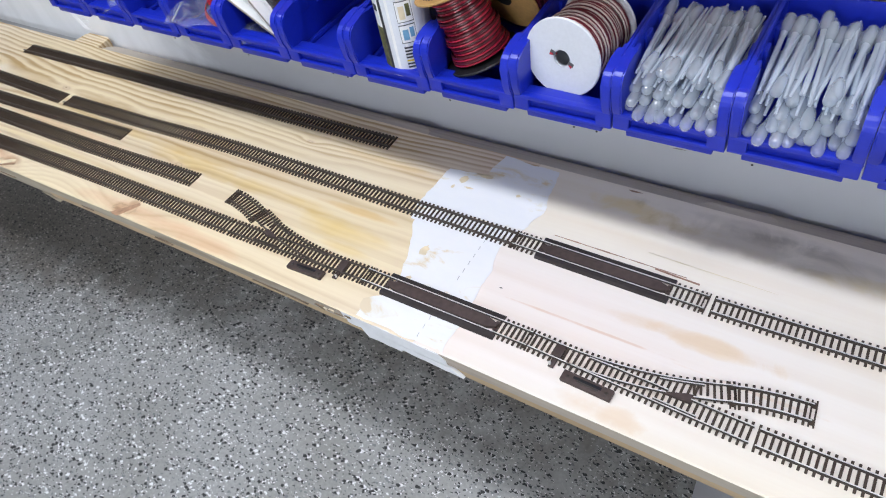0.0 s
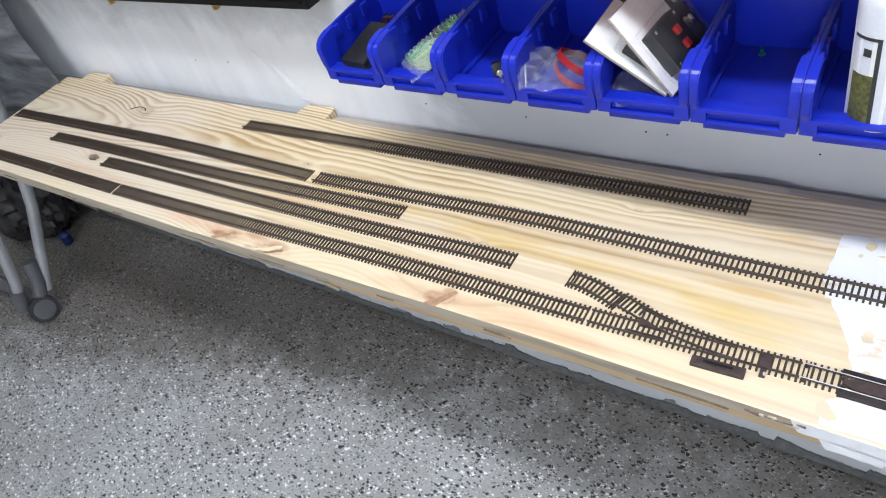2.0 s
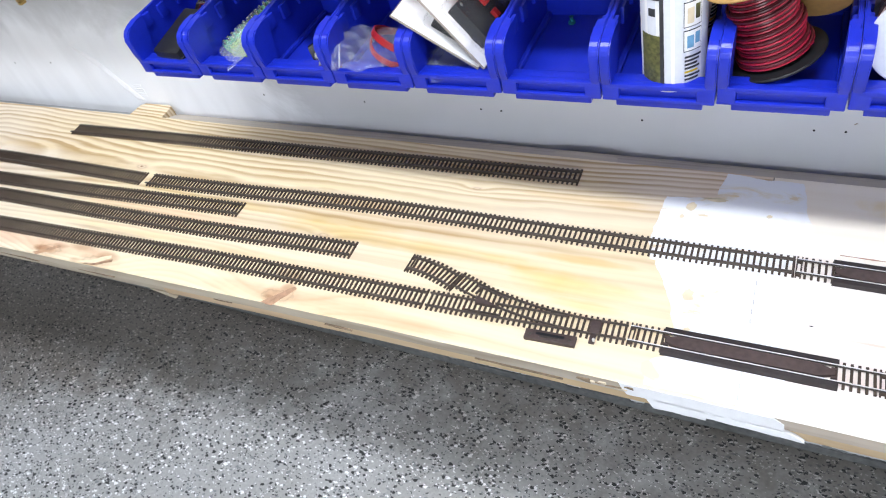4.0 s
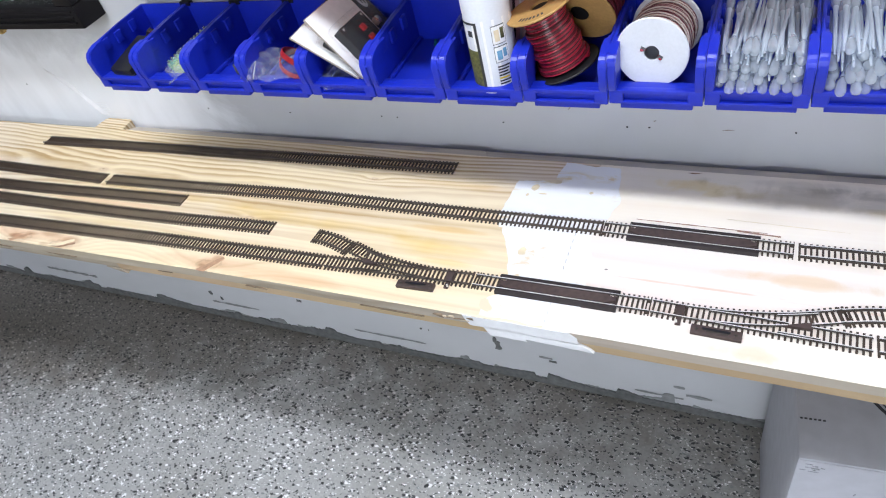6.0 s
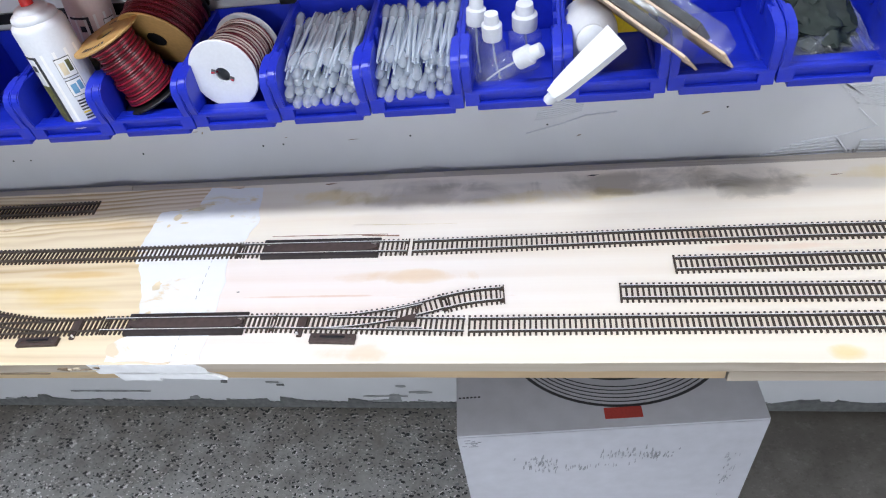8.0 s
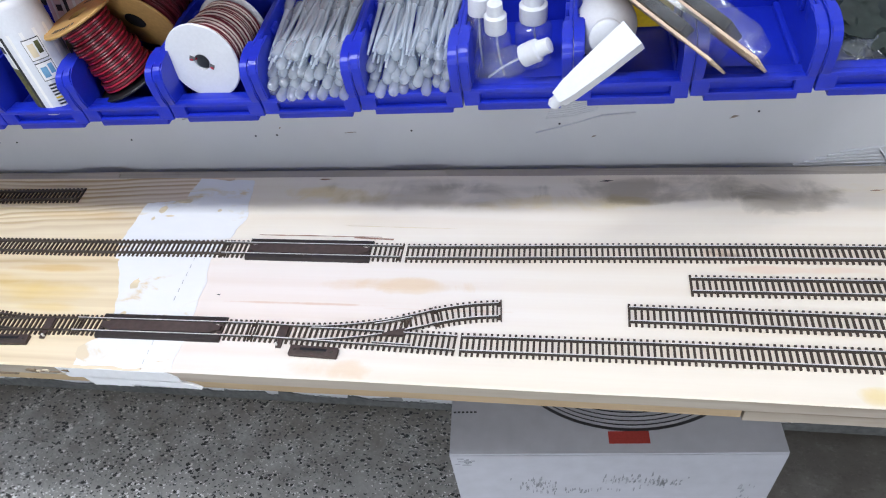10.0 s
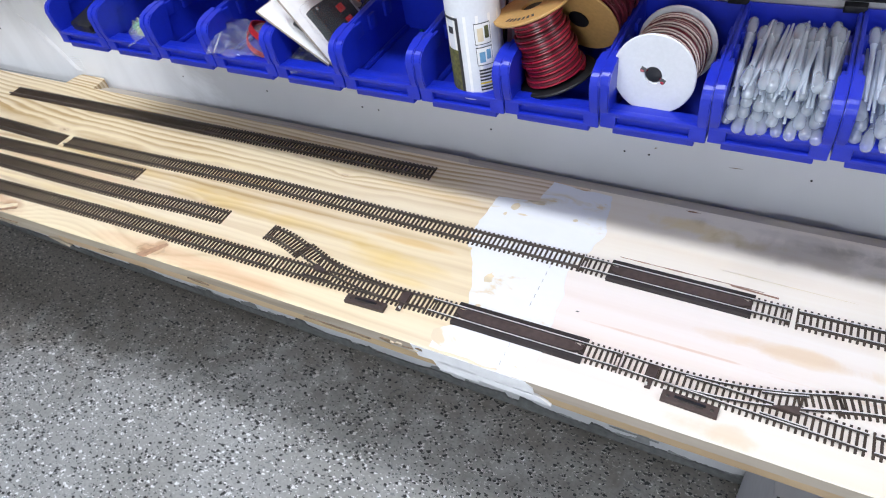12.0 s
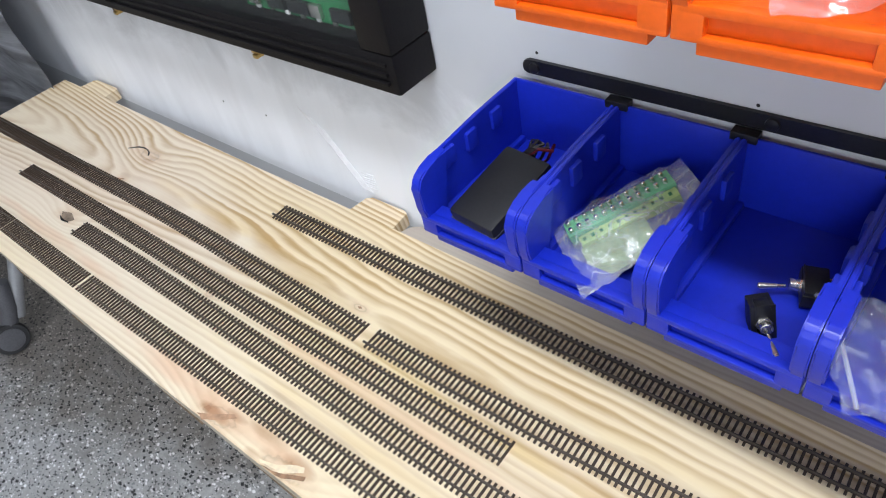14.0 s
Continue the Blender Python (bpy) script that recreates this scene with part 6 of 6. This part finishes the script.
# ---- framed circuit boards on the wall ----
case = thing("shadow_box", "black framed glass case with green circuit boards on the wall", "display case", at=(-0.943, WALL, S + 0.2335))
FW, FH, FD = 0.96, 0.40, 0.057
def moulding(x0, x1, z0, z1, horizontal):
    bm = bmesh.new()
    add_box(bm, x0, x1, -FD, -0.001, z0, z1, bevel=0.003)
    part("frame_rail", bm, frame_black, case)
    if horizontal:
        add = [(-0.0035, 0.010), (-0.003, 0.020), (-0.002, 0.030)]
        for dy, dz in add:
            part("bead", box(x0 + 0.01, x1 - 0.01, -FD + dy, -FD + 0.004, z0 + dz, z0 + dz + 0.004, bevel=0.001), frame_black, case)


moulding(-FW, 0, 0, 0.042, True)
moulding(-FW, 0, FH - 0.042, FH, True)
moulding(-FW, -FW + 0.042, 0.0425, FH - 0.0425, False)
moulding(-0.042, 0, 0.0425, FH - 0.0425, False)
part("backing", box(-FW + 0.01, -0.01, -0.012, -0.002, 0.01, FH - 0.01), frame_black, case)
pane = part("pane", box(-FW + 0.04, -0.04, -FD + 0.010, -FD + 0.012, 0.04, FH - 0.04), film_material("pane_glass", (0.9, 0.95, 0.95), 0.985, 0.02), case)
for i, (bx, bw) in enumerate(((-0.245, 0.18), (-0.50, 0.22), (-0.78, 0.22))):
    board = part("circuit_board", box(bx, bx + bw, -0.034, -0.030, 0.046, 0.20), green_board, case, "green circuit board")
    for j in range(9):
        cx, cz = bx + 0.012 + (j % 5) * bw * 0.19, 0.052 + (j // 5) * 0.03
        part("chip", box(cx, cx + 0.018 + 0.01 * (j % 3), -0.039, -0.034, cz, cz + 0.014, bevel=0.0006), black_plastic if j % 3 else zinc, board)
    for j in range(6):
        part("contact", box(bx + 0.02 + j * bw * 0.14, bx + 0.026 + j * bw * 0.14, -0.0365, -0.034, 0.0465, 0.051, bevel=0.0004), zinc if j % 2 else card_white, board)
for hx in (-0.235, -0.56, -0.86):
    part("catch", add_box(box(hx - 0.009, hx + 0.009, -0.054, -0.042, -0.005, 0.0005, bevel=0.001), hx - 0.004, hx + 0.004, -0.057, -0.046, -0.009, -0.004, bevel=0.001), brass, case, "small brass catch")


# ---- under and beside the shelf ----
carton = thing("carton", "large white cardboard carton with a printed coil, under the shelf", "cardboard box", at=pose(0.243, -0.120, 0.0, 0, 0, 4.6))
CW, CD, CH = 0.42, 0.268, 0.445
part("carton_body", box(0, CW, 0.0, CD, 0.0, CH - 0.004, bevel=0.003), box_white, carton)
part("flap", box(0.001, CW - 0.001, 0.001, CD / 2 - 0.001, CH - 0.004, CH, bevel=0.001), box_white, carton)
part("flap", box(0.001, CW - 0.001, CD / 2 + 0.001, CD - 0.001, CH - 0.004, CH, bevel=0.001), box_white, carton)
for i, rr in enumerate((0.160, 0.152, 0.145, 0.138, 0.131, 0.124, 0.108)):
    bm = bmesh.new()
    n = 72
    wdt = 0.0026 if i in (0, 6) else 0.0010
    rings = [[bm.verts.new((r0 * math.cos(2 * math.pi * k / n) * (1 - 0.02 * i * math.sin(2 * math.pi * k / n)), r0 * 0.74 * math.sin(2 * math.pi * k / n) - 0.004 * (6 - i) * 0.2, zz)) for k in range(n)] for r0, zz in ((rr - wdt, 0), (rr + wdt, 0), (rr + wdt, 0.0003), (rr - wdt, 0.0003))]
    for a, b in zip(rings, rings[1:] + rings[:1]):
        for k in range(n):
            bm.faces.new((a[k], a[(k + 1) % n], b[(k + 1) % n], b[k]))
    part("printed_ring", bm, ink, carton, m=Matrix.Translation((0.240, 0.156, CH + 0.0001)))
part("printed_tag", box(0.205, 0.256, 0.014, 0.031, CH + 0.0001, CH + 0.0005), red_ink, carton, "dark red printed tag")
for i in range(6):
    part("print_bar", box(0.004 + 0.0055 * i, 0.0075 + 0.0055 * i, 0.060, 0.0625, CH + 0.0001, CH + 0.0004), ink, carton)
smudge = plain("smudge", (0.27, 0.275, 0.30), 0.7, vary=0.5, grain=160)
for sx, sz, sw, sh, count in ((0.115, 0.352, 0.032, 0.020, 60), (0.225, 0.372, 0.026, 0.012, 34), (0.272, 0.360, 0.030, 0.014, 44), (0.165, 0.335, 0.05, 0.010, 30), (0.385, 0.300, 0.010, 0.060, 30)):
    for i in range(count):
        x, z = sx + rng.gauss(0, sw * 0.55), sz + rng.gauss(0, sh * 0.55)
        h, w = rng.uniform(0.004, 0.016), rng.uniform(0.0008, 0.0026)
        x = min(max(x, 0.004), CW - 0.008)
        part("smudge", prism([(x, z - h / 2), (x + w, z - h * 0.3), (x + w * rng.uniform(0.5, 1.2), z + h / 2), (x + w * 0.2, z + h * 0.2)], -0.0003, 0.0, "y"), smudge, carton)
for i in range(10):
    part("smudge", box(0.004 + rng.uniform(0, 0.03), 0.006 + rng.uniform(0.0, 0.03) + 0.002, -0.0004, 0.0, CH - 0.03 + 0.002 * i, CH - 0.0285 + 0.002 * i), smudge, carton)

# Folding stand with a castor at the shelf's end.
stand = thing("rolling_stand", "grey tubular folding stand on dark castors beside the shelf", "rolling stand", at=(-2.30, -0.215, 0.0))
part("leg", tube([(0.0, 0.03, 0.08), (0.0, 0.165, 0.325), (0.0, 0.245, 0.52), (0.0, 0.335, 0.77), (0.0, 0.375, 0.90)], 0.017, 14), grey_tube, stand, "grey metal tube")
part("leg", tube([(-0.02, -0.055, 0.08), (0.0, -0.025, 0.16), (0.0, 0.092, 0.505), (0.0, 0.22, 0.90)], 0.017, 14), grey_tube, stand, "grey metal tube")
part("foot_bar", tube([(0.0, 0.0, 0.07), (-0.10, -0.01, 0.062), (-0.32, -0.03, 0.10), (-0.60, -0.05, 0.12)], 0.022, 12), grey_plastic, stand)
part("socket", tube([(0.0, 0.0, 0.075), (0.0, 0.025, 0.12), (-0.005, 0.045, 0.19)], 0.022, 14), grey_plastic, stand)
part("socket", tube([(-0.02, -0.058, 0.07), (-0.005, -0.035, 0.14)], 0.021, 14), grey_plastic, stand)
wheel = part("castor", lathe([(0.030, -0.014), (0.042, -0.013), (0.044, -0.009), (0.044, 0.009), (0.042, 0.013), (0.030, 0.014)], 36), rubber, stand, "dark rubber wheel", pose(0.012, -0.021, 0.0450, 0, 80, -6))
part("hub", lathe([(0.032, 0.0), (0.032, 0.0165), (0.026, 0.018)], 30), grey_plastic, wheel)

# Grey sheet hanging against the wall past the shelf's end.
sheet = bmesh.new()
grid = []
for i in range(36):
    row = []
    for j in range(40):
        u, v = i / 35, j / 39
        x = -2.81 + 0.86 * u - 0.30 * v * (1 - u)
        y = WALL - 0.03 - 0.10 * (1 - u) - 0.05 * v + 0.022 * math.sin(9 * u + 5 * v) + 0.012 * noise.noise(Vector((u * 6, v * 8, 1)))
        row.append(sheet.verts.new((x, min(y, WALL - 0.004), 0.30 + 0.95 * v)))
    grid.append(row)
for i in range(35):
    for j in range(39):
        sheet.faces.new((grid[i][j], grid[i + 1][j], grid[i + 1][j + 1], grid[i][j + 1]))
bmesh.ops.solidify(sheet, geom=sheet.faces[:], thickness=0.002)
tagged(part("dust_sheet", sheet, tarp, None), "streaked grey plastic sheet hanging against the wall", "dust sheet")


# Dark heap added past the shelf's end for shade and unclear dark things there.
sack = bmesh.new()
bmesh.ops.create_icosphere(sack, subdivisions=5, radius=1)
for v in sack.verts:
    w = 1 + 0.22 * noise.noise(v.co * 2.3) + 0.10 * noise.noise(v.co * 7) + 0.05 * noise.noise(v.co * 19)
    v.co = Vector((v.co.x * 0.30 * w, min(v.co.y * 0.13 * w, 0.125), max(0.0, 0.16 + v.co.z * 0.22 * w)))
heap = thing("sack", "dark crumpled heap standing in for the shaded corner, with blue marks", "sack", at=(-2.86, 0.055, 0.001))
part("bag", sack, plain("heap_plastic", (0.022, 0.020, 0.020), 0.5, vary=0.4, grain=60, relief=0.6), heap)
part("blue_mark", lathe([(0.018, 0.0), (0.017, 0.05), (0.008, 0.055)], 14), plain("navy_plastic", (0.012, 0.02, 0.12), 0.5), heap, "small dark blue mark", pose(0.28, -0.03, 0.0, 0, 20, 0))
